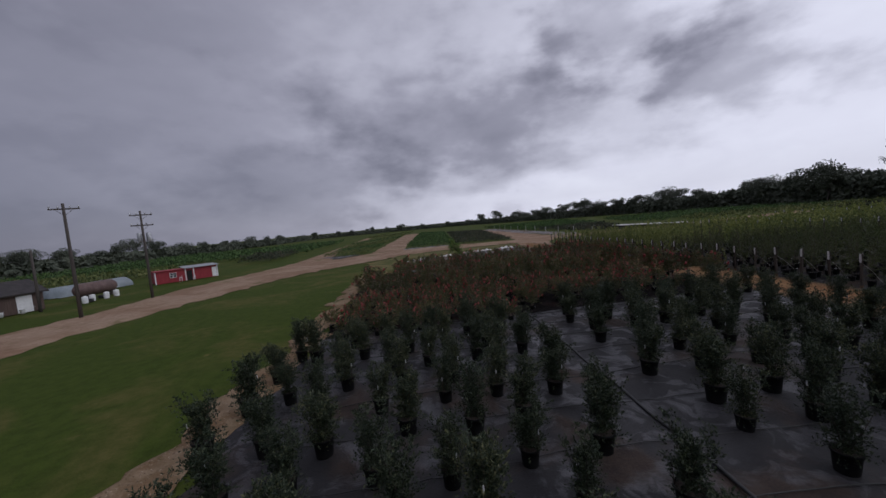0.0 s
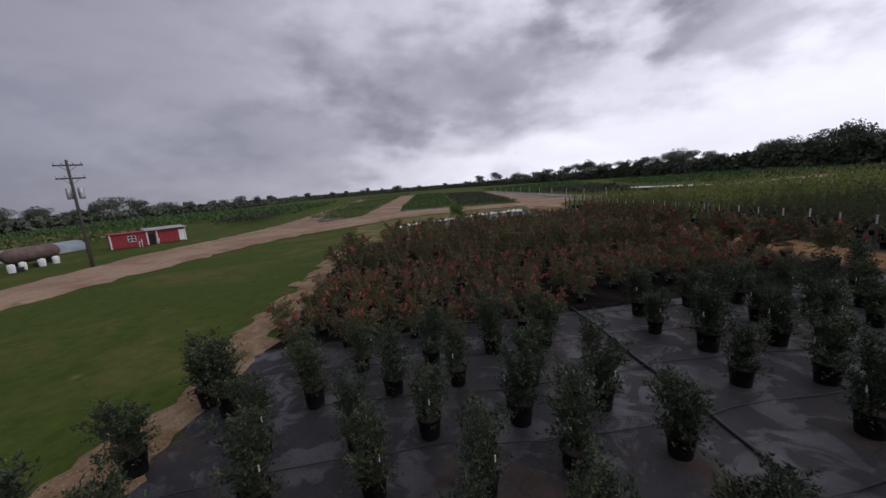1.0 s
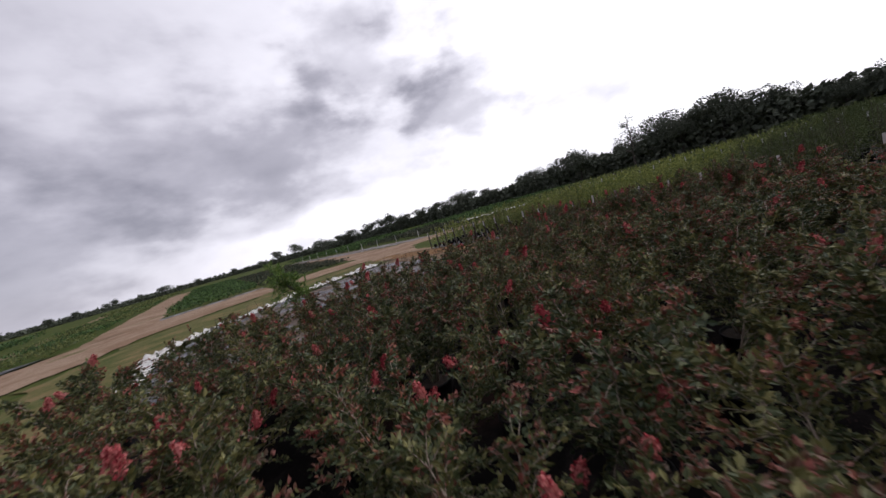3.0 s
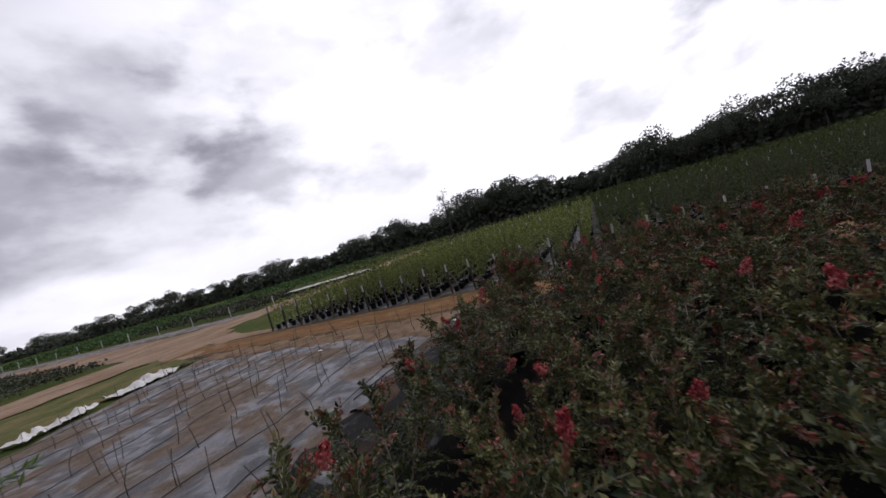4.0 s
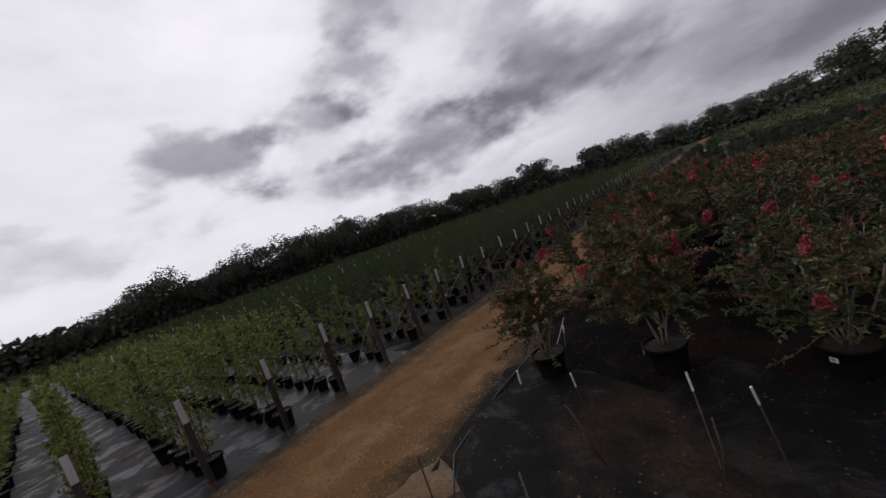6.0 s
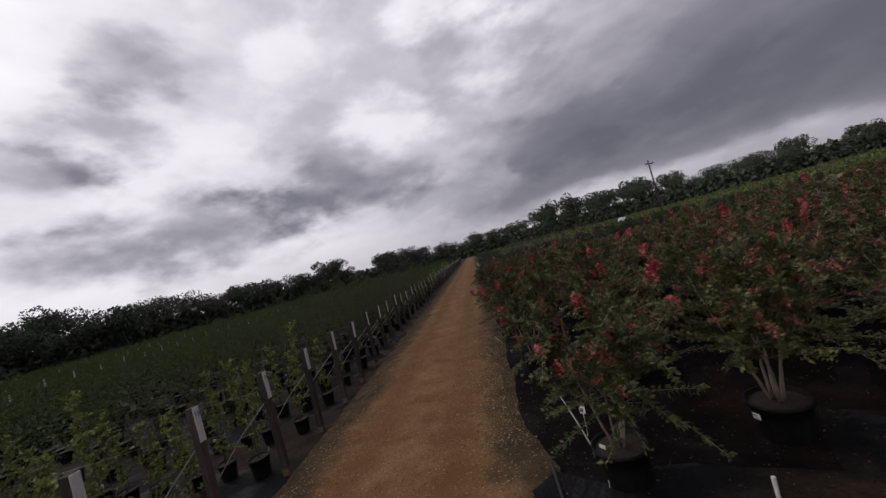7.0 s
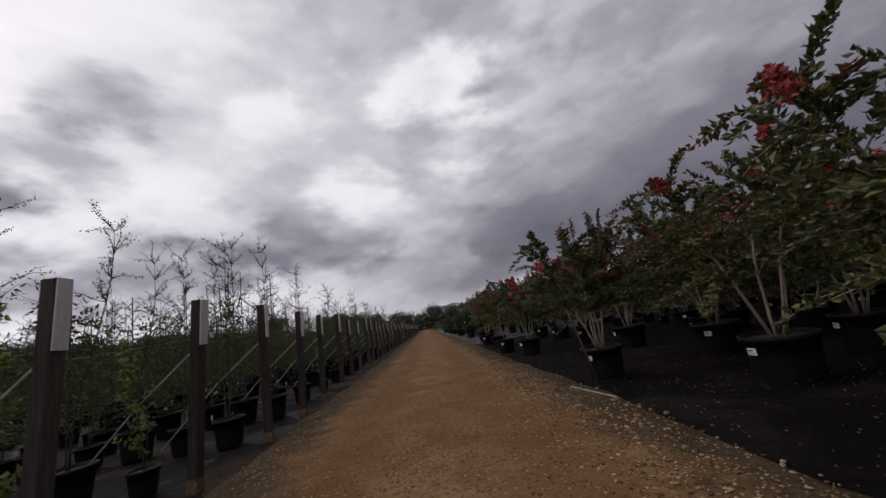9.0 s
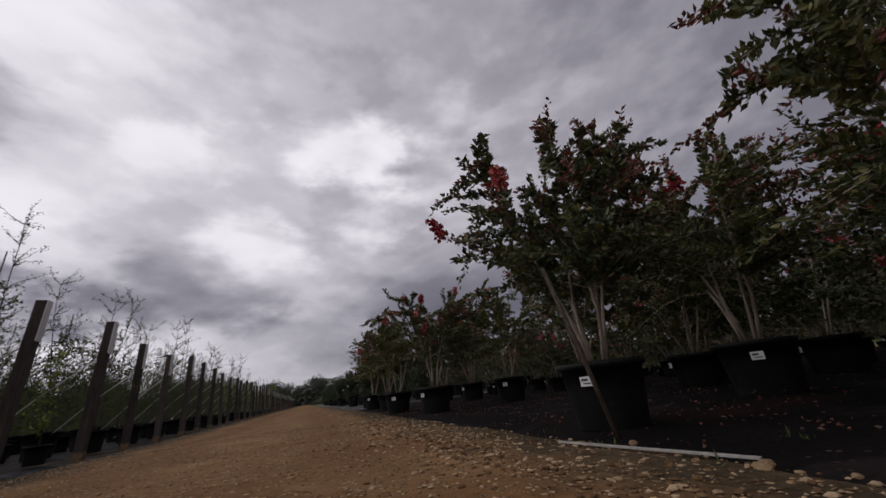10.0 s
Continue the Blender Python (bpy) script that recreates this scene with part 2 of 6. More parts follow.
M = dict(
    grass=layered("mown_grass", ((0.035, 0.053, 0.008), (0.058, 0.081, 0.013)), ((0.062, 0.070, 0.015), (0.100, 0.094, 0.028)), (0.22, 0.46, 0.68), (0.95, 0.95), 0.08, (0.6, 0.05), None, None, ((0.10, 0.088, 0.028), (0.17, 0.135, 0.052), 0.7, 0.66, 0.80)),
    dry=material("patchy_dry_grass", ramp3((0.055, 0.075, 0.016), (0.11, 0.105, 0.036), (0.21, 0.145, 0.07), 0.38, 0.5, 0.64), 0.5, 0.95, 0.6, 14, spec=0.1, bump_dist=0.05),
    dirt=layered("orange_gravelly_dirt", ((0.14, 0.068, 0.026), (0.23, 0.122, 0.051)), ((0.19, 0.105, 0.045), (0.29, 0.172, 0.083)), (1.1, 0.40, 0.68), (0.92, 0.95), 0.12, (1.0, 0.035), (30.0, (0.10, 0.050, 0.021), (0.42, 0.28, 0.155), 0.74), (-0.92, 0.72), None, (0.98, 1.55, (0.040, 0.029, 0.016), (0.095, 0.066, 0.037))),
    verge=layered("sandy_gravel", ((0.15, 0.095, 0.05), (0.23, 0.15, 0.085)), ((0.21, 0.15, 0.09), (0.31, 0.23, 0.15)), (1.1, 0.42, 0.66), (0.92, 0.95), 0.12, (0.9, 0.03), (18.0, (0.10, 0.065, 0.04), (0.42, 0.33, 0.23), 0.5), None, ((0.05, 0.06, 0.015), (0.09, 0.09, 0.025), 0.9, 0.56, 0.66)),
    sand=layered("brown_sandy_soil", ((0.11, 0.07, 0.04), (0.19, 0.125, 0.075)), ((0.17, 0.11, 0.065), (0.26, 0.18, 0.115)), (0.8, 0.42, 0.64), (0.92, 0.95), 0.15, (0.8, 0.03), (26.0, (0.10, 0.06, 0.035), (0.34, 0.24, 0.15), 0.22)),
    road=layered("pale_dirt_road", ((0.19, 0.12, 0.075), (0.27, 0.175, 0.115)), ((0.26, 0.18, 0.12), (0.36, 0.26, 0.185)), (0.22, 0.40, 0.62), (0.95, 0.95), 0.08, (0.6, 0.04), (9.0, (0.17, 0.11, 0.07), (0.36, 0.27, 0.19), 0.35), None, ((0.09, 0.085, 0.03), (0.15, 0.13, 0.05), 0.16, 0.60, 0.72)),
    # the paler, glossier patches carry the wet grey sheen in their colour
    fabric=layered("sheen_patched_black_fabric", ((0.012, 0.0115, 0.0125), (0.025, 0.024, 0.026)), ((0.027, 0.026, 0.029), (0.064, 0.0625, 0.068)), (1.3, 0.49, 0.58), (0.72, 0.38), 0.42, (0.8, 0.035), None, None, ((0.020, 0.013, 0.010), (0.05, 0.033, 0.024), 0.4, 0.50, 0.64)),
    wet_fabric=layered("damp_black_fabric", ((0.004, 0.004, 0.0042), (0.009, 0.0088, 0.0094)), ((0.013, 0.0125, 0.0135), (0.030, 0.029, 0.031)), (1.5, 0.50, 0.62), (0.80, 0.55), 0.12, (0.8, 0.035), None, None, ((0.016, 0.011, 0.008), (0.050, 0.033, 0.022), 0.6, 0.46, 0.60)),
    torn_fabric=layered("torn_damp_black_fabric", ((0.004, 0.004, 0.0042), (0.010, 0.0098, 0.0104)), ((0.011, 0.0105, 0.0115), (0.024, 0.0235, 0.026)), (1.6, 0.50, 0.64), (0.80, 0.46), 0.13, (1.0, 0.05), (22.0, (0.02, 0.013, 0.009), (0.16, 0.11, 0.07), 0.06), None, ((0.018, 0.012, 0.008), (0.052, 0.034, 0.022), 0.50, 0.51, 0.66)),
    spill=layered("damp_soil_over_fabric", ((0.042, 0.028, 0.018), (0.10, 0.066, 0.041)), ((0.006, 0.006, 0.0065), (0.020, 0.0195, 0.021)), (1.5, 0.50, 0.56), (0.92, 0.42), 0.15, (1.0, 0.05)),
    # soil-stained fabric, its colour taken down for the shade beneath the myrtles
    dark_fabric=layered("soil_stained_shaded_fabric", ((0.004, 0.0035, 0.0035), (0.008, 0.0065, 0.0065)), ((0.009, 0.0075, 0.0075), (0.018, 0.014, 0.0135)), (0.9, 0.50, 0.62), (0.95, 0.85), 0.06, (0.7, 0.03), (40.0, (0.012, 0.008, 0.007), (0.06, 0.04, 0.033), 0.05), None, ((0.013, 0.007, 0.006), (0.028, 0.014, 0.011), 0.4, 0.54, 0.68)),
    pale_fabric=layered("weathered_grey_fabric", ((0.045, 0.044, 0.048), (0.09, 0.088, 0.096)), ((0.095, 0.096, 0.107), (0.175, 0.175, 0.191)), (1.1, 0.42, 0.60), (0.7, 0.45), 0.4, (0.8, 0.035), None, None, ((0.07, 0.048, 0.032), (0.16, 0.11, 0.072), 0.42, 0.44, 0.58)),
    white_sheet=material("dirty_white_plastic_sheet", ramp3((0.35, 0.32, 0.28), (0.62, 0.60, 0.56), (0.78, 0.77, 0.75)), 1.5, 0.6, 0.5, 6),
    stone=material("pale_gravel_stone", ramp3((0.11, 0.062, 0.031), (0.20, 0.125, 0.065), (0.40, 0.285, 0.175)), 6, 0.9, 0.3, 5, island=0.85, spec=0.15),
    pot=material("black_plastic_pot", ramp3((0.004, 0.004, 0.0043), (0.007, 0.007, 0.0076), (0.016, 0.0155, 0.015)), 5, 0.62, 0.15, 6, spec=0.16, rough_var=0.3),
    mulch=material("potting_bark", ramp3((0.015, 0.010, 0.007), (0.032, 0.022, 0.016), (0.07, 0.05, 0.036)), 20, 0.95, 0.9, 4),
    tag=material("white_plastic_tag", ramp3((0.6, 0.6, 0.6), (0.72, 0.72, 0.71), (0.8, 0.8, 0.8)), 8, 0.5, 0.05, 4),
    ink=material("grey_print", ramp3((0.03, 0.03, 0.03), (0.05, 0.05, 0.05), (0.08, 0.08, 0.08)), 8, 0.6, 0, 4),
    bark=material("smooth_tan_bark", ramp3((0.15, 0.11, 0.08), (0.28, 0.22, 0.17), (0.42, 0.35, 0.29)), 7, 0.8, 0.3, 5, stretch=(1, 1, 0.25)),
    greybark=material("grey_bark", ramp3((0.03, 0.025, 0.02), (0.06, 0.05, 0.042), (0.11, 0.095, 0.08)), 5, 0.9, 0.6, 6, stretch=(1, 1, 0.3)),
    myrtle=material("crape_myrtle_leaf", [(0.05, (0.032, 0.050, 0.022)), (0.42, (0.071, 0.085, 0.031)), (0.70, (0.124, 0.124, 0.043)), (0.95, (0.215, 0.195, 0.066))], 1.6, 0.5, 0, 3, island=0.75, thin=0.14, obj=0.3, spec=0.35),
    young=material("reddish_young_leaf", [(0.05, (0.080, 0.046, 0.026)), (0.45, (0.155, 0.062, 0.038)), (0.7, (0.24, 0.064, 0.048)), (0.95, (0.31, 0.13, 0.07))], 1.6, 0.5, 0, 3, island=0.75, thin=0.14, obj=0.35, spec=0.4),
    bloom=material("coral_red_bloom", ramp3((0.26, 0.030, 0.042), (0.46, 0.080, 0.088), (0.62, 0.22, 0.20)), 5, 0.75, 0, 4, island=0.7, thin=0.2, obj=0.35, spec=0.2),
    holly=material("dark_fine_leaf", [(0.05, (0.018, 0.028, 0.017)), (0.5, (0.036, 0.051, 0.028)), (0.8, (0.075, 0.090, 0.046)), (0.98, (0.17, 0.17, 0.075))], 2.0, 0.5, 0, 3, island=0.8, thin=0.15, obj=0.2, spec=0.3),
    oak=material("light_green_sapling_leaf", [(0.05, (0.070, 0.094, 0.020)), (0.5, (0.148, 0.180, 0.042)), (0.8, (0.225, 0.252, 0.064)), (0.98, (0.32, 0.33, 0.09))], 1.2, 0.55, 0, 3, island=0.8, thin=0.28, obj=0.25, spec=0.3),
    cypress=material("feathery_dark_green_leaf", [(0.05, (0.038, 0.054, 0.018)), (0.5, (0.070, 0.094, 0.030)), (0.95, (0.125, 0.14, 0.05))], 1.2, 0.7, 0, 3, island=0.7, thin=0.1, obj=0.2, spec=0.15),
    tropic=material("bright_strap_leaf", [(0.05, (0.05, 0.10, 0.02)), (0.5, (0.11, 0.19, 0.035)), (0.95, (0.22, 0.27, 0.06))], 1.2, 0.5, 0, 3, island=0.7, thin=0.3),
    # leaf green raised and greyed, so distance haze is part of the colour
    woods=material("hazed_woods_leaf", [(0.05, (0.070, 0.082, 0.062)), (0.5, (0.105, 0.118, 0.090)), (0.95, (0.150, 0.160, 0.120))], 0.12, 0.9, 0, 5, island=0.6, spec=0.05),
    crop=material("bed_of_green_plants", ramp3((0.030, 0.060, 0.016), (0.054, 0.105, 0.027), (0.088, 0.15, 0.042)), 0.5, 0.8, 0, 5, island=0.6, thin=0.2),
    crop_dark=material("bed_of_dark_plants", ramp3((0.02, 0.032, 0.016), (0.04, 0.05, 0.026), (0.075, 0.07, 0.04)), 0.5, 0.8, 0, 5, island=0.6),
    crop_pale=material("bed_of_pale_plants", ramp3((0.06, 0.085, 0.025), (0.11, 0.135, 0.04), (0.17, 0.18, 0.06)), 0.4, 0.8, 0, 5, island=0.6, thin=0.2),
    timber=material("weathered_brown_timber", ramp3((0.026, 0.020, 0.016), (0.054, 0.043, 0.036), (0.105, 0.087, 0.073)), 3, 0.85, 0.5, 8, stretch=(4, 4, 0.4), obj=0.2, spec=0.25),
    whitewood=material("chalky_white_paint", ramp3((0.40, 0.39, 0.38), (0.55, 0.54, 0.53), (0.68, 0.67, 0.66)), 6, 0.7, 0.3, 6, stretch=(3, 3, 0.6), obj=0.2),
    cane=material("dark_cane", ramp3((0.03, 0.02, 0.014), (0.07, 0.048, 0.033), (0.13, 0.095, 0.065)), 8, 0.8, 0.3, 4, obj=0.3),
    rope=material("pale_grey_rope", ramp3((0.22, 0.21, 0.19), (0.36, 0.34, 0.31), (0.5, 0.48, 0.45)), 30, 0.8, 0.2, 3),
    hose=material("black_poly_hose", ramp3((0.012, 0.012, 0.012), (0.02, 0.02, 0.02), (0.04, 0.038, 0.036)), 6, 0.5, 0.1, 4),
    pole=material("grey_brown_pole_wood", ramp3((0.04, 0.033, 0.028), (0.075, 0.064, 0.056), (0.13, 0.115, 0.1)), 1.5, 0.9, 0.4, 10, stretch=(4, 4, 0.2)),
    steel=material("galvanised_metal", ramp3((0.28, 0.29, 0.30), (0.42, 0.43, 0.44), (0.58, 0.58, 0.58)), 2, 0.45, 0.1, 5, metal=0.8),
    redwall=material("red_board_wall", ramp3((0.16, 0.012, 0.018), (0.26, 0.022, 0.03), (0.34, 0.05, 0.055)), 1.2, 0.7, 0.3, 10, stretch=(6, 6, 0.5)),
    whitetrim=material("white_trim_paint", ramp3((0.6, 0.6, 0.59), (0.74, 0.74, 0.73), (0.82, 0.82, 0.81)), 3, 0.6, 0.1, 5),
    brownwall=material("brown_board_wall", ramp3((0.05, 0.032, 0.026), (0.09, 0.06, 0.048), (0.14, 0.10, 0.08)), 1.2, 0.85, 0.4, 10, stretch=(5, 5, 0.4)),
    darkroof=material("dark_shingle_roof", ramp3((0.02, 0.018, 0.018), (0.038, 0.033, 0.032), (0.07, 0.06, 0.058)), 1.5, 0.9, 0.5, 8),
    cream=material("cream_plastic_tank", ramp3((0.42, 0.39, 0.30), (0.55, 0.52, 0.42), (0.66, 0.63, 0.54)), 0.8, 0.5, 0.1, 6, stretch=(1, 1, 0.3)),
    rust=material("rusty_tank_metal", ramp3((0.06, 0.035, 0.03), (0.12, 0.075, 0.065), (0.20, 0.14, 0.125)), 1.2, 0.7, 0.2, 6),
    rubber=material("black_rubber", ramp3((0.01, 0.01, 0.01), (0.018, 0.018, 0.018), (0.035, 0.034, 0.033)), 4, 0.7, 0.2, 5),
    # near-black colour that stands for the shade inside open doorways
    dark=material("unlit_interior_black", ramp3((0.006, 0.006, 0.006), (0.01, 0.01, 0.01), (0.016, 0.015, 0.015)), 2, 0.9, 0, 4),
    glass=material("window_glass", ramp3((0.02, 0.022, 0.025), (0.03, 0.033, 0.036), (0.05, 0.052, 0.056)), 1, 0.08, 0, 3, spec=0.8),
    bluegrey=material("blue_grey_cover", ramp3((0.16, 0.19, 0.21), (0.24, 0.28, 0.30), (0.34, 0.37, 0.39)), 0.6, 0.6, 0.2, 6),
    carwhite=material("silver_white_car_paint", ramp3((0.5, 0.5, 0.5), (0.6, 0.6, 0.6), (0.68, 0.68, 0.68)), 1, 0.3, 0, 4),
)
rng = np.random.default_rng(7)


# ---- mesh building ----
class Shape:
    """Collects vertices and faces, and becomes one mesh."""

    def __init__(self):
        self.v, self.f, self.n = [], [], 0

    def add(self, verts, faces):
        verts = np.asarray(verts, float).reshape(-1, 3)
        self.v.append(verts)
        self.f += [tuple(i + self.n for i in f) for f in faces]
        self.n += len(verts)

    def box(self, cx, cy, cz, sx, sy, sz, bevel=0.0, m=None):
        """A box by its centre and size, its long edges cut off by bevel."""
        b = min(bevel, 0.45 * min(sx, sy))
        hx, hy, hz = sx / 2, sy / 2, sz / 2
        if b > 0:
            ring = [(hx - b, -hy), (hx, -hy + b), (hx, hy - b), (hx - b, hy), (-hx + b, hy), (-hx, hy - b), (-hx, -hy + b), (-hx + b, -hy)]
        else:
            ring = [(hx, -hy), (hx, hy), (-hx, hy), (-hx, -hy)]
        k = len(ring)
        v = np.array([(x, y, z) for z in (-hz, hz) for x, y in ring])
        v += (cx, cy, cz)
        if m is not None:
            v = moved(v, m)
        self.add(v, [tuple(reversed(range(k))), tuple(range(k, 2 * k))] + [(i, (i + 1) % k, (i + 1) % k + k, i + k) for i in range(k)])

    def tube(self, path, radii, sides=6, caps=True, root=None):
        """A round limb along a path; root: the vertex of an older limb that it grows from."""
        path = np.asarray(path, float)
        k = len(path)
        radii = np.broadcast_to(radii, (k,))
        t = np.gradient(path, axis=0)
        t /= np.linalg.norm(t, axis=1)[:, None] + 1e-9
        ref = np.where(np.abs(t[:, 2:3]) > 0.9, np.array([[1.0, 0, 0]]), np.array([[0, 0, 1.0]]))
        a = np.cross(t, ref)
        a /= np.linalg.norm(a, axis=1)[:, None] + 1e-9
        b = np.cross(t, a)
        ang = np.linspace(0, 2 * np.pi, sides, endpoint=False)
        v = path[:, None] + radii[:, None, None] * (np.cos(ang)[None, :, None] * a[:, None] + np.sin(ang)[None, :, None] * b[:, None])
        f = [(i * sides + j, i * sides + (j + 1) % sides, (i + 1) * sides + (j + 1) % sides, (i + 1) * sides + j) for i in range(k - 1) for j in range(sides)]
        if caps:
            f += [tuple(reversed(range(sides))), tuple(range((k - 1) * sides, k * sides))]
        if root is not None:
            f += [(root - self.n, 0, 1)]
        self.add(v.reshape(-1, 3), f)

    def lathe(self, profile, sides=16, at=(0, 0, 0), wobble=0.0):
        """A turned form: profile of (radius, height)."""
        ang = np.linspace(0, 2 * np.pi, sides, endpoint=False)
        k = len(profile)
        v = np.array([(r * math.cos(a) * (1 + wobble * math.sin(2 * a)), r * math.sin(a) * (1 - wobble * math.sin(2 * a)), z) for r, z in profile for a in ang]) + np.asarray(at)
        f = [(i * sides + j, i * sides + (j + 1) % sides, (i + 1) * sides + (j + 1) % sides, (i + 1) * sides + j) for i in range(k - 1) for j in range(sides)]
        self.add(v, f)

    def leaves(self, pos, along, length, width, r=None, fold=0.25):
        """Small pointed leaves (two triangles each, folded on the midrib) at pos, pointing along."""
        r = r or rng
        n = len(pos)
        if not n:
            return
        d = along / (np.linalg.norm(along, axis=1)[:, None] + 1e-9)
        side = np.cross(d, r.normal(size=(n, 3)))
        side /= np.linalg.norm(side, axis=1)[:, None] + 1e-9
        nor = np.cross(d, side)
        le = np.broadcast_to(length, (n,))[:, None]
        wi = np.broadcast_to(width, (n,))[:, None]
        mid = pos + d * le * 0.45 - nor * wi * fold
        v = np.stack([pos, mid + side * wi * 0.5, pos + d * le, mid - side * wi * 0.5], 1).reshape(-1, 3)
        base = self.n
        self.v.append(v)
        self.n += 4 * n
        q = (np.arange(n) * 4)[:, None] + base
        self.f += [tuple(t) for t in np.concatenate([q, q + 1, q + 2, q + 3], 1).tolist()]

    def mesh(self, name, mat, smooth=False):
        me = bpy.data.meshes.new(name)
        me.from_pydata(np.concatenate(self.v).tolist() if self.v else [], [], self.f)
        me.materials.append(mat)
        if smooth:
            me.polygons.foreach_set("use_smooth", [True] * len(me.polygons))
        me.update()
        return me


def moved(v, m):
    r = np.array(m.to_3x3())
    return np.asarray(v) @ r.T + np.array(m.translation)


def part(name, shape, mat, parent=None, label="", smooth=False):
    """One mesh object, under its thing where a parent is given."""
    ob = new(name, shape if isinstance(shape, bpy.types.Mesh) else shape.mesh(name, mat, smooth))
    ob.parent = parent
    if label:
        tagged(ob, label)
    return ob


def thing(name, label, category, group="", kind=""):
    return tagged(new(name), label, category, group, kind)


def at(x, y, z=0.0, turn=0.0, size=1.0, lean=0.0):
    return pose(x, y, z, lean, 0, turn) @ Matrix.Scale(size, 4)


def fbm(x, y, s=1.0):
    return noise.fractal(Vector((x * s, y * s, 0.3)), 1.0, 2.0, 4)


# ---- ground ----
def sheet(name, outline_left, outline_right, z, mat, label, category, bump=0.01, across=10, step=0.5, wob=0.08, scale=1.0, kind="structure", crown=0.0):
    """A ground covering between two polylines of equal count, with uneven edges and surface."""
    L0, R0 = np.array(outline_left, float), np.array(outline_right, float)
    seg = np.maximum(np.linalg.norm(np.diff(L0, axis=0), axis=1), np.linalg.norm(np.diff(R0, axis=0), axis=1))
    s = np.concatenate([[0], np.cumsum(seg)])
    k = max(2, int(s[-1] / step) + 1)
    u = np.linspace(0, s[-1], k)
    l = np.stack([np.interp(u, s, L0[:, i]) for i in (0, 1)], 1)
    r = np.stack([np.interp(u, s, R0[:, i]) for i in (0, 1)], 1)
    v, f = [], []
    for i in range(k):
        d = r[i] - l[i]
        w = np.linalg.norm(d) + 1e-6
        d = d / w
        a = l[i] + d * wob * 2 * fbm(*(l[i] * 0.9))
        b = r[i] + d * wob * 2 * fbm(*(r[i] * 0.9 + 31))
        for j in range(across + 1):
            p = a + (b - a) * j / across
            e = min(j, across - j) / across
            h = z + bump * (fbm(p[0], p[1], scale) + 0.6) * min(1, e * 5) + crown * 4 * e * (1 - e)
            if j in (0, across):
                h = -0.02
            v.append((p[0], p[1], h))
    n = across + 1
    f = [(i * n + j, i * n + j + 1, (i + 1) * n + j + 1, (i + 1) * n + j) for i in range(k - 1) for j in range(across)]
    s_ = Shape()
    s_.add(v, f)
    ob = new(name, s_.mesh(name, mat, True))
    return tagged(ob, label, category, kind=kind)


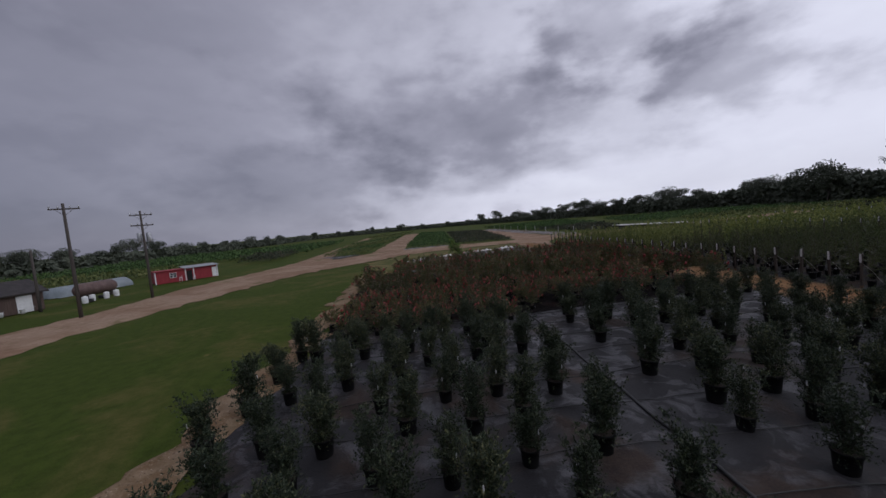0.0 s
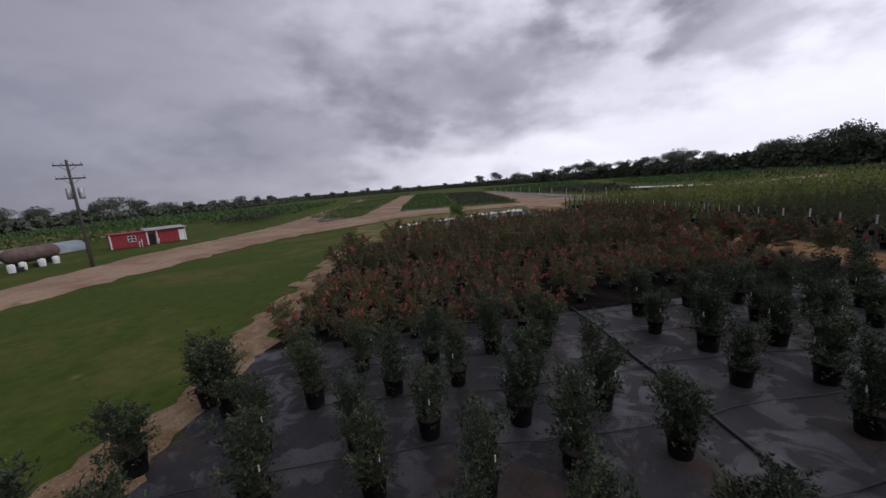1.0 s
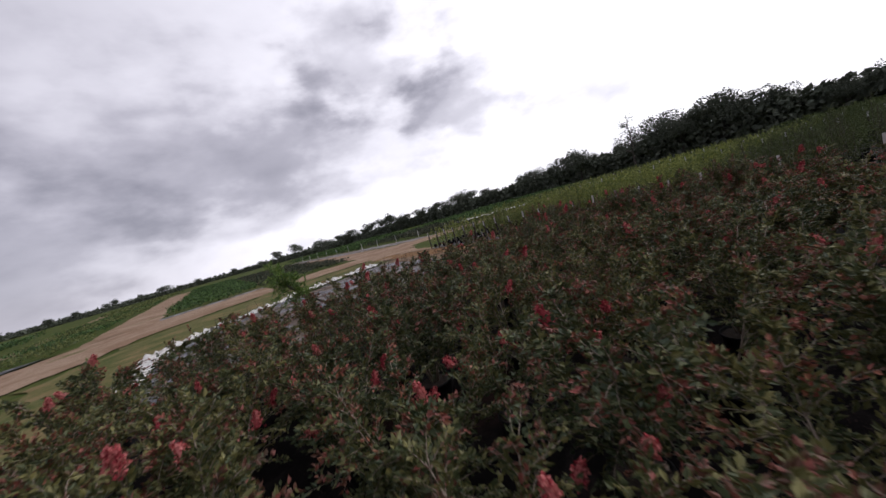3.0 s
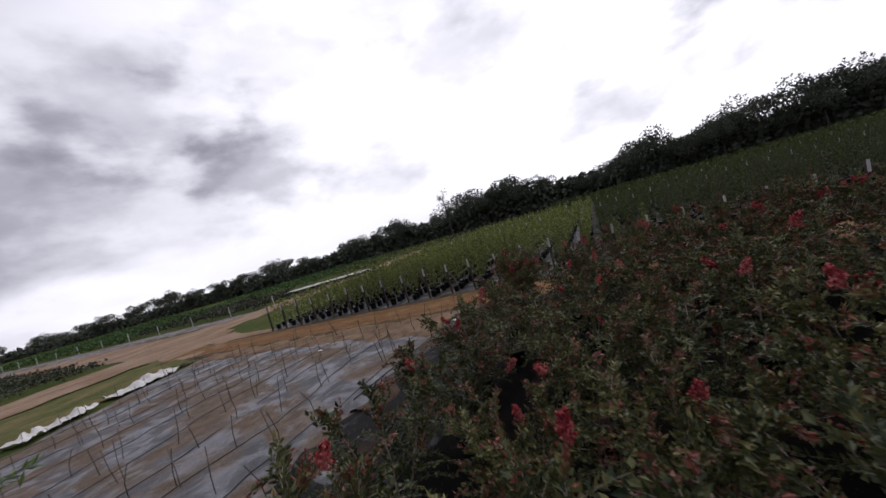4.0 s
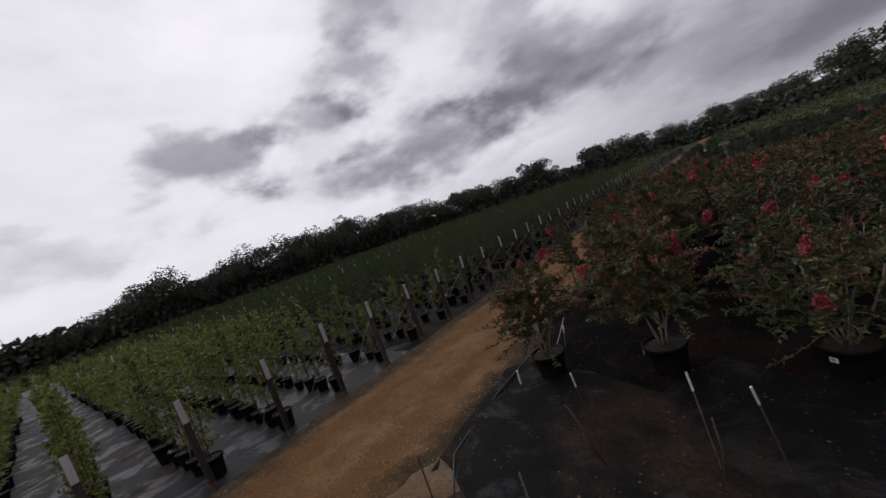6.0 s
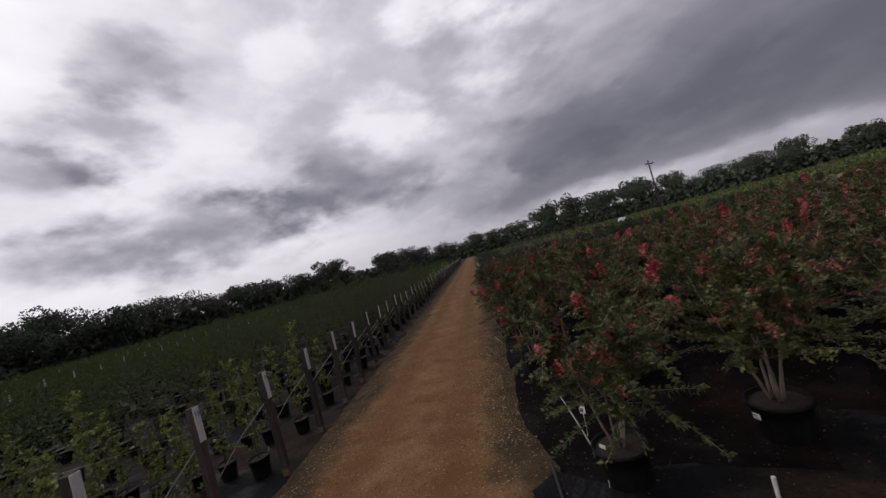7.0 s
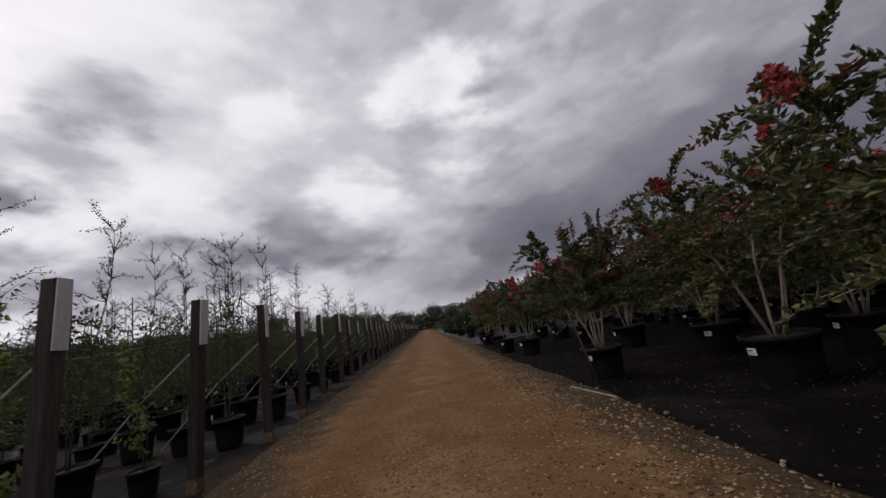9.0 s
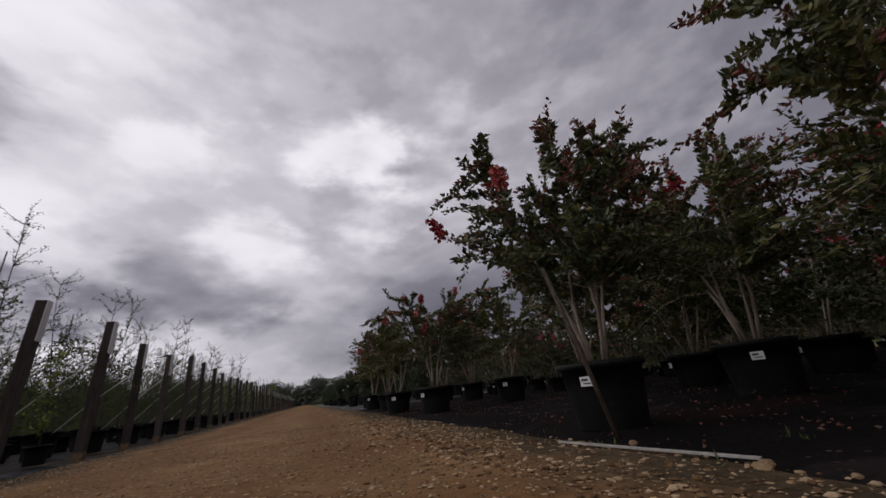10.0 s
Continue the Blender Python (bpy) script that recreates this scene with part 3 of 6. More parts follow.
def build_ground():
    s = Shape()
    g = np.concatenate([[-2500, -1200, -600, -300], np.arange(-160, 161, 8), [300, 600, 1200, 2500]])
    v = [(x, y, (0.05 * fbm(x, y, 0.05) - 0.06 if abs(x) < 200 and abs(y) < 200 else -0.06)) for x in g for y in g]
    n = len(g)
    s.add(v, [(i * n + j, (i + 1) * n + j, (i + 1) * n + j + 1, i * n + j + 1) for i in range(n - 1) for j in range(n - 1)])
    tagged(new("ground", s.mesh("ground", M["grass"], True)), "wide flat green grass ground reaching to the horizon", "ground", kind="structure")
    sheet("lane", [(-2.95, -17), (-2.92, 20.5), (-2.9, 40), (-2.95, 170)], [(1.0, -17), (1.0, 20.5), (1.0, 40), (1.0, 170)], 0.03, M["dirt"], "straight orange dirt and gravel lane between nursery beds", "lane", 0.022, 18, 0.25, 0.08, 0.9, crown=0.03)
    # the canopy's shade is partly in this bed's near-black colour
    sheet("myrtle_bed", [(0.5, 5.4), (0.48, 8), (0.48, 24.2)], [(21.8, 5.4), (21.9, 8), (21.9, 24.8)], 0.034, M["dark_fabric"], "soil-stained black fabric bed, coloured darker for shade under crape myrtles", "nursery bed", 0.05, 44, 0.5, 0.2, 0.9)
    sheet("bed_corner", [(0.9, 4.75), (4.3, 4.6), (10.5, 4.3)], [(0.62, 7.6), (4.3, 7.6), (10.5, 7.5)], 0.055, M["torn_fabric"], "damp torn black fabric corner of the myrtle bed", "nursery bed", 0.06, 24, 0.3, 0.42, 0.9)
    sheet("soil_spill", [(1.2, 4.55), (3.5, 4.5), (8, 4.3)], [(1.5, 5.15), (3.5, 5.3), (8, 5.2)], 0.075, M["spill"], "damp brown soil spilled over the torn fabric edge", "soil", 0.06, 10, 0.25, 0.3, 0.9)
    sheet("shrub_bed", [(0.5, 23.6), (0.5, 40), (0.5, 75)], [(21.8, 24.2), (22.5, 36), (22.6, 75)], 0.022, M["fabric"], "black woven fabric bed under upright shrubs", "nursery bed", 0.05, 44, 0.55, 0.25, 0.9)
    sheet("empty_bed", [(0.7, -11.8), (0.7, 5.2)], [(16.6, -7.2), (19.6, 6.8)], 0.02, M["pale_fabric"], "worn grey fabric bed with bare soil patches and canes", "nursery bed", 0.06, 30, 0.5, 0.45, 0.7)
    sheet("sapling_bed", [(-70, -11.2), (-70, 8.6)], [(-2.2, -11.2), (-2.2, 8.6)], 0.008, M["fabric"], "grey woven fabric bed under potted saplings", "nursery bed", 0.02, 60, 1.2, 0.2, 0.6)
    sheet("sapling_bed", [(-70, 8.6), (-70, 170)], [(-2.2, 8.6), (-2.2, 170)], 0.008, M["wet_fabric"], "damp black fabric bed under potted saplings", "nursery bed", 0.02, 60, 1.2, 0.2, 0.6)
    sheet("washed_soil", [(0.35, -11), (0.35, -6), (0.35, -2), (0.4, 2), (0.45, 4.0), (0.66, 5.5)], [(2.0, -11), (2.1, -6), (2.3, -0.5), (3.3, 2.2), (3.9, 4.3), (0.74, 5.45)], 0.04, M["sand"], "sandy soil washed from the lane over the fabric", "soil", 0.06, 12, 0.3, 0.22, 0.8)
    sheet("road", [(46, 75), (45.5, 16), (43.6, 9), (43.2, 0), (41.8, -7), (40, -13), (38, -24), (38, -45), (41, -150)], [(38.5, 75), (38.4, 19), (36.9, 13), (35.3, 7), (33.6, 1), (30.5, -6), (31.5, -22), (35.2, -45), (38.5, -150)], 0.03, M["road"], "pale dirt farm road curving past the sheds", "road", 0.05, 14, 1.0, 0.4, 0.3)
    sheet("cross_road", [(32, -4), (27.7, -9.6), (22.9, -13.5), (19.0, -18.8), (10, -21.6), (-3, -21.5), (-9, -23), (-18, -24), (-45, -26), (-70, -30)], [(37, -22), (31.5, -23), (25.5, -30), (19.3, -32), (10, -31.5), (-2.4, -28.6), (-9, -35), (-18, -31), (-45, -32), (-70, -36)], 0.035, M["road"], "dirt cross road between the far fields", "road", 0.05, 12, 1.0, 0.5, 0.3)
    sheet("lane_end", [(-3.2, -10), (-5, -16), (-9, -25)], [(1.2, -15), (0, -19), (-1, -25)], 0.026, M["road"], "bare dirt track leading on from the lane", "road", 0.04, 10, 1.0, 0.4, 0.3)
    sheet("dry_grass", [(0, -12.6), (8, -12.0), (15, -8.2), (18.6, -4), (20.2, 5)], [(-3, -20.5), (10, -20.8), (18.6, -17.5), (24, -10), (22.0, 5)], 0.0, M["dry"], "patchy dry grass and dirt beside the bed", "grass", 0.05, 16, 0.7, 0.8, 0.3)
    sheet("field_road", [(19.4, -31), (13.6, -150)], [(25.6, -29), (21.0, -150)], 0.036, M["road"], "straight dirt road between beds", "road", 0.03, 6, 2.0, 0.3, 0.3)
    sheet("west_road", [(-3, -29), (-11, -110)], [(-12, -31), (-12.2, -110)], 0.03, M["road"], "dirt track between the dark bed and the grey strip", "road", 0.03, 6, 2.0, 0.3, 0.3)
    sheet("gravel_verge", [(21.8, 4), (21.9, 16), (21.8, 25), (22.6, 33), (22.9, 46)], [(22.9, 4), (23.1, 16), (23.2, 25), (24.0, 33), (24.2, 46)], 0.03, M["verge"], "strip of sandy gravel along the bed edge", "verge", 0.05, 8, 0.3, 0.38, 1.2)


build_ground()


# ---- potted plants ----
def pot_mesh(name, r, h):
    s = Shape()
    s.lathe([(r * 0.80, 0.0), (r * 0.90, h * 0.55), (r * 0.97, h * 0.9), (r * 1.05, h * 0.9), (r * 1.06, h), (r * 0.98, h), (r * 0.95, h * 0.86), (0.0, h * 0.88)], 18)
    s.lathe([(0.0, 0.004), (r * 0.80, 0.0)], 18)
    return s.mesh(name, M["pot"], True)


def soil_mesh(r, h):
    s = Shape()
    s.lathe([(r * 0.95, h * 0.90), (r * 0.6, h * 0.93), (0.02, h * 0.95)], 14)
    return s.mesh("soil", M["mulch"], True)


def tag_parts(parent, x, y, z, w, h, turn):
    """A small white tag with two bars of print."""
    m = pose(x, y, z, 0, 0, turn)
    s = Shape()
    s.box(0, 0, 0, 0.003, w, h, 0, m)
    t = part("tag", s, M["tag"], parent, "small white plastic plant tag")
    s = Shape()
    s.box(0.0035, -w * 0.12, h * 0.16, 0.002, w * 0.5, h * 0.22, 0, m)
    s.box(0.0035, w * 0.05, -h * 0.2, 0.002, w * 0.6, h * 0.1, 0, m)
    part("print", s, M["ink"], t)


def limb(r, start, direction, length, bend, steps=6):
    """A wandering path for a stem."""
    p, d = [np.array(start, float)], np.array(direction, float)
    d /= np.linalg.norm(d)
    for _ in range(steps):
        d = d + r.normal(size=3) * bend
        d /= np.linalg.norm(d)
        p.append(p[-1] + d * length / steps)
    return np.array(p), d


def sprays(r, shape, q, n, size, up=0.25, start=0.1):
    """Leaves in opposite pairs along a twig."""
    u = np.repeat(np.linspace(start, 1.0, max(2, n // 2)), 2)[:n] * (len(q) - 1)
    lo = np.clip(u.astype(int), 0, len(q) - 2)
    along = q[lo + 1] - q[lo]
    along /= np.linalg.norm(along, axis=1)[:, None] + 1e-9
    side = np.cross(along, np.array([0, 0, 1.0]) + r.normal(size=3) * 0.5)
    side /= np.linalg.norm(side, axis=1)[:, None] + 1e-9
    side[1::2] *= -1
    pos = q[lo] + (q[lo + 1] - q[lo]) * (u - lo)[:, None] + r.normal(size=(len(u), 3)) * 0.012
    shape.leaves(pos, side + along * 0.7 + np.array([0, 0, up]) + r.normal(size=(len(u), 3)) * 0.35, r.uniform(0.8, 1.25, len(u)) * size, r.uniform(0.8, 1.2, len(u)) * size * 0.58, r)


def make_myrtle(seed, tall=1.95, rich=1.0, blooming=0.036, show=False, arch=0.0):
    """A multi-stemmed crape myrtle in a black pot: bare stems below, a wide arching leafy head with coral blooms."""
    r = np.random.default_rng(seed)
    ob = thing("crape_myrtle", "bushy crape myrtle with coral blooms in black pot", "potted shrub", "crape myrtles in the block")
    pr, ph = 0.255, 0.38
    part("pot", pot_mesh("pot", pr, ph), None, ob)
    part("soil", soil_mesh(pr, ph), None, ob)
    leaves, young = Shape(), Shape()
    k = int(r.integers(4, 7))
    for i in range(k):
        stem = Shape()
        a = 2 * np.pi * (i + r.uniform(-0.3, 0.3)) / k
        out = r.uniform(0.08, 0.34) if show else r.uniform(0.10, 0.36) + arch
        p, d = limb(r, (0.05 * math.cos(a), 0.05 * math.sin(a), ph * 0.9), (out * math.cos(a), out * math.sin(a), 1), (tall - ph) * r.uniform(0.80, 0.98), 0.05, 8)
        stem.tube(p, np.linspace(0.0145, 0.005, len(p)), 6)
        tips = []
        for j in range(3 if show else 2, 9):
            for _ in range(5 if show else 4):
                b = r.uniform(0, 2 * np.pi)
                ln = r.uniform(0.36, 0.78) * (1.25 - 0.075 * j) * (1.14 if show else 1.0)
                q, e = limb(r, p[j], (math.cos(b) + 0.9 * math.cos(a), math.sin(b) + 0.9 * math.sin(a), r.uniform(0.05, 0.9) + 0.08 * j), ln, 0.16, 4)
                q[:, 2] -= np.linspace(0, 1, len(q)) ** 2 * r.uniform(0, 0.3)
                stem.tube(q, np.linspace(0.006, 0.002, len(q)), 3, False, 6 * j)
                tips.append((q, e))
        tips.append((p[5:], d))
        tip_ends = []
        part("stem", stem, M["bark"], ob, "pale tan bare stem" if i == 0 else "", True)
        for q, e in tips:
            n = int(r.integers(22, 32) * rich)
            size = 0.074 / rich ** 0.33
            cut = max(2, int(len(q) * 0.6))
            if q[-1][2] > 1.2 and r.random() < 0.56:
                sprays(r, leaves, q[:cut + 1], int(n * 0.6), size)
                sprays(r, young, q[cut - 1:], int(n * 0.45), size * 0.8)
            else:
                sprays(r, leaves, q, n, size)
            if (r.random() < blooming and q[-1][2] > 1.1) or (show and r.random() < 0.012):
                # one upright panicle of crinkled petals
                bloom = Shape()
                n = int(r.integers(80, 120))
                long, fat = (r.uniform(0.09, 0.16), r.uniform(0.04, 0.06)) if show else (r.uniform(0.13, 0.21), r.uniform(0.05, 0.08))
                ax = e + np.array([0, 0, 0.7])
                ax /= np.linalg.norm(ax)
                u = r.normal(size=(n, 3))
                u /= np.linalg.norm(u, axis=1)[:, None]
                f = r.uniform(0, 1, (n, 1))
                lump = 1 + 0.2 * np.sin(f * 17 + seed)
                pos = q[-1] - ax * 0.02 + ax * f * long + u * fat * lump * (1.05 - 0.75 * f) * r.uniform(0.35, 1.0, (n, 1))
                bloom.tube([q[-1] - ax * 0.03, q[-1], q[-1] + ax * long * 0.5, q[-1] + ax * long * 0.95], [0.008, fat * 0.55, fat * 0.4, 0.01], 7)
                bloom.leaves(pos, u + ax * 0.3, r.uniform(0.026, 0.042, n), r.uniform(0.024, 0.038, n), r, 0.5)
                part("bloom", bloom, M["bloom"], ob, "coral red flower cluster")
    part("foliage", leaves, M["myrtle"], ob)
    part("young_foliage", young, M["young"], ob, "reddish brown young leaves")
    a = 205 + r.uniform(-15, 15)
    tag_parts(ob, pr * 1.03 * math.cos(radians(a)), pr * 1.03 * math.sin(radians(a)), ph * 0.72, 0.075, 0.055, a)
    return ob


def make_holly(seed, tall=1.75):
    """An upright dark shrub in a tall black pot, with a white-tipped cane."""
    r = np.random.default_rng(seed)
    ob = thing("upright_shrub", "narrow upright dark green shrub in black pot", "potted shrub", "upright shrubs in the block")
    pr, ph = 0.21, 0.40
    part("pot", pot_mesh("pot", pr, ph), None, ob)
    part("soil", soil_mesh(pr, ph), None, ob)
    stems, leaves = Shape(), Shape()
    for i in range(int(r.integers(8, 11))):
        a = r.uniform(0, 2 * np.pi)
        out = r.uniform(0.05, 0.32)
        p, d = limb(r, (0.03 * math.cos(a), 0.03 * math.sin(a), ph * 0.9), (out * math.cos(a), out * math.sin(a), 1), (tall - ph) * r.uniform(0.55, 1.0), 0.07, 8)
        stems.tube(p, np.linspace(0.012, 0.003, len(p)), 5)
        for j in range(0, 9):
            for _ in range(3):
                b = r.uniform(0, 2 * np.pi)
                q, e = limb(r, p[j], (math.cos(b), math.sin(b), r.uniform(0.1, 1.4) - (0.5 if j < 2 else 0)), r.uniform(0.18, 0.41) * (1.15 - 0.06 * j), 0.12, 3)
                n = int(r.integers(14, 19))
                u = r.uniform(0.0, 1.0, n) * (len(q) - 1)
                lo = np.clip(u.astype(int), 0, len(q) - 2)
                pos = q[lo] + (q[lo + 1] - q[lo]) * (u - lo)[:, None] + r.normal(size=(n, 3)) * 0.015
                leaves.leaves(pos, r.normal(size=(n, 3)) * 0.8 + e + np.array([0, 0, 0.6]), r.uniform(0.042, 0.08, n), r.uniform(0.017, 0.031, n), r)
    part("trunk", stems, M["greybark"], ob, "", True)
    part("foliage", leaves, M["holly"], ob)
    a = r.uniform(0, 6.28)
    x, y = 0.19 * math.cos(a), 0.19 * math.sin(a)
    s = Shape()
    s.tube([(x, y, 0.3), (x * 1.2, y * 1.2, 0.74)], 0.008, 6)
    c = part("cane", s, M["cane"], ob)
    s = Shape()
    s.tube([(x * 1.2, y * 1.2, 0.73), (x * 1.23, y * 1.23, 0.83)], 0.0105, 6)
    part("painted_tip", s, M["tag"], c, "white painted cane tip")
    return ob


def sapling_shapes(r, tall, feathery, fine=1.0):
    """Trunk, leaves and stake of one young tree. The feathery kind is dense below, with thin airy tops."""
    trunk, leaves, cane = Shape(), Shape(), Shape()
    ph = 0.30
    p, d = limb(r, (0, 0, ph * 0.9), (r.normal() * 0.03, r.normal() * 0.03, 1), tall - ph, 0.045 if feathery else 0.035, 9)
    trunk.tube(p, np.linspace(0.0105, 0.0025, len(p)), 5)
    for j in range(1, 10):
        top = feathery and j > 5
        for _ in range(4 if feathery else 3):
            b = r.uniform(0, 2 * np.pi)
            ln = (r.uniform(0.25, 0.6) * (1.3 - 0.075 * j) if feathery else r.uniform(0.17, 0.36) * (1.25 - 0.08 * j))
            q, e = limb(r, p[j], (math.cos(b), math.sin(b), r.uniform(0.5, 1.6)), ln, 0.2 if feathery else 0.15, 5)
            trunk.tube(q, np.linspace(0.0045, 0.0013, len(q)), 3, False, 5 * j)
            n = int((r.integers(24, 36) if top else r.integers(20, 30) if feathery else r.integers(10, 14)) * fine)
            u = r.uniform(0.1, 1.0, n) * (len(q) - 1)
            lo = np.clip(u.astype(int), 0, len(q) - 2)
            pos = q[lo] + (q[lo + 1] - q[lo]) * (u - lo)[:, None] + r.normal(size=(n, 3)) * (0.03 if feathery and not top else 0.012)
            k = 1 / math.sqrt(fine)
            if top:
                leaves.leaves(pos, r.normal(size=(n, 3)) + e, r.uniform(0.014, 0.03, n) * k, r.uniform(0.008, 0.014, n) * k, r)
            elif feathery:
                leaves.leaves(pos, r.normal(size=(n, 3)) + e, r.uniform(0.035, 0.07, n) * k, r.uniform(0.014, 0.026, n) * k, r)
            else:
                leaves.leaves(pos, r.normal(size=(n, 3)) + np.array([0, 0, 0.2]), r.uniform(0.05, 0.085, n) * k, r.uniform(0.034, 0.055, n) * k, r)
    cane.tube([(0.03, 0.02, ph * 0.8), (0.035 + r.normal() * 0.02, 0.025, tall * r.uniform(0.75, 1.0))], 0.006, 5)
    return trunk, leaves, cane


def make_sapling(seed, tall, feathery):
    r = np.random.default_rng(seed)
    if feathery:
        ob = thing("potted_sapling", "slender feathery sapling tied to cane in black pot", "sapling", "saplings in rows")
    else:
        ob = thing("potted_sapling", "light green leafy sapling tied to cane in black pot", "sapling", "saplings in rows")
    part("pot", pot_mesh("pot", 0.165, 0.30), None, ob)
    part("soil", soil_mesh(0.165, 0.30), None, ob)
    trunk, leaves, cane = sapling_shapes(r, tall, feathery)
    part("trunk", trunk, M["greybark"], ob, "", True)
    part("foliage", leaves, M["cypress" if feathery else "oak"], ob)
    part("cane", cane, M["cane"], ob)
    if r.random() < 0.6:
        tag_parts(ob, 0.16, 0.04, 0.345, 0.075, 0.05, 0)
    return ob


def place_all(bases, spots, r, lo=0.9, hi=1.1, turn=180):
    """The first spots take the bases themselves; the others get copies, turned by up to turn degrees either way."""
    for i, (x, y, *more) in enumerate(spots):
        m = at(x, y, more[0] if more else 0.03, r.uniform(-turn, turn), r.uniform(lo, hi))
        if i < len(bases):
            bases[i].matrix_basis = m
        else:
            copy_thing(bases[int(r.integers(len(bases)))], m)


def build_myrtles():
    r = np.random.default_rng(21)
    # two looser columns along the lane, then a close grid
    beside = [(1.55, 7.5, 0, 0.98), (1.3, 10.88, 1, 0.98), (1.24, 14.42, 2, 0.96), (1.3, 17.95, 0, 0.95), (1.05, 19.3, 1, 0.90), (1.25, 21.2, 2, 0.93), (1.2, 22.9, 0, 0.95), (3.15, 7.65, 2, 1.05), (2.5, 9.6, 0, 0.98), (2.12, 12.88, 1, 1.10), (2.88, 14.5, 2, 1.10), (2.95, 11.2, 0, 1.06), (2.7, 16.3, 0, 1.06), (2.7, 18.2, 1, 1.0), (2.8, 20.0, 2, 0.98), (2.8, 21.8, 0, 0.98), (3.6, 13.4, 0, 1.0), (3.75, 15.7, 1, 1.02), (4.0, 11.9, 2, 1.0)]
    spots = []
    for i in range(2, 14):
        for j in range(0, 8):
            x = 1.75 + 1.50 * i + r.normal() * 0.09
            y = 7.65 + 1.44 * j + (0.4 if i % 2 else 0) - (0.22 if j == 0 else 0) + r.normal() * 0.09
            if y > 23.2 or (x < 9 and y > 22.4) or x > 18.6 + 0.19 * (y - 9):
                continue
            spots.append((x, y, 0.035))
    # the northern rows are younger and stand closer
    for i in range(17):
        for j in range(6):
            x = 4.2 + 1.06 * i + (0.5 if j % 2 else 0) + r.normal() * 0.1
            y = 19.2 + 1.2 * j + r.normal() * 0.1
            if y > (26.0 if x > 13.2 else 23.9) or x > 21.0 or abs(x - 12.3) < 0.5 and y > 23.4:
                continue
            spots.append((x, y, 0.035))
    spots += [(21.7, 23.2, 0.03), (20.9, 16.3, 0.03), (20.7, 13.2, 0.03)]
    # the plants beside the lane are the tallest, and keep their stems clear
    lane = [make_myrtle(120 + i, t, 3.0, 0.032, True) for i, t in enumerate((1.85, 2.0, 2.02))]
    for ob in lane:
        tagged(ob, "tall crape myrtle in bloom beside the lane", "potted shrub", "crape myrtles in the block")
    used = set()
    for x, y, kind, size in beside:
        m = at(x, y, 0.035, r.uniform(-50, 50), size)
        if kind in used:
            copy_thing(lane[kind], m)
        else:
            lane[kind].matrix_basis = m
            used.add(kind)
    bases = [make_myrtle(100 + i, t, 1.2, 0.034, False, 0.13) for i, t in enumerate((1.95, 2.1, 1.9, 2.05, 2.0, 1.85))]
    # the northern rows bloom more richly
    full = [make_myrtle(140 + i, t, 1.25, 0.12, False, 0.20) for i, t in enumerate((2.0, 1.9, 2.05))]
    place_all(bases, [p for p in spots if p[1] <= 18.5], r, 0.88, 1.04, 75)
    place_all(full, [p for p in spots if p[1] > 18.5], r, 0.70, 0.84)


def build_hollies():
    r = np.random.default_rng(22)
    spots = []
    for i in range(14):
        for j in range(13):
            x = 1.55 + 1.5 * i + (0.5 if j % 2 else 0) + r.normal() * 0.12
            y = 25.2 + 1.36 * j + r.normal() * 0.12
            if x < 21.4 and abs(x - 12.3) > 0.5 and (y > 26.4 or x < 12):
                spots.append((x, y, 0.035))
    for x, y in ((21.9, 27.4), (22.1, 29.3), (22.2, 31.2), (22.4, 33.0)):
        spots.append((x, y, 0.03))
    for i in range(2):
        for j in range(12):
            spots.append((1.5 + 1.5 * i + r.normal() * 0.1, 44.5 + 1.5 * j + r.normal() * 0.1, 0.03))
    bases = [make_holly(300 + i, t) for i, t in enumerate((1.48, 1.6, 1.38, 1.52, 1.42))]
    place_all(bases, spots, r, 0.90, 1.13)


ROW = 1.322
NUMBERED = {6: "15", 7: "16"}


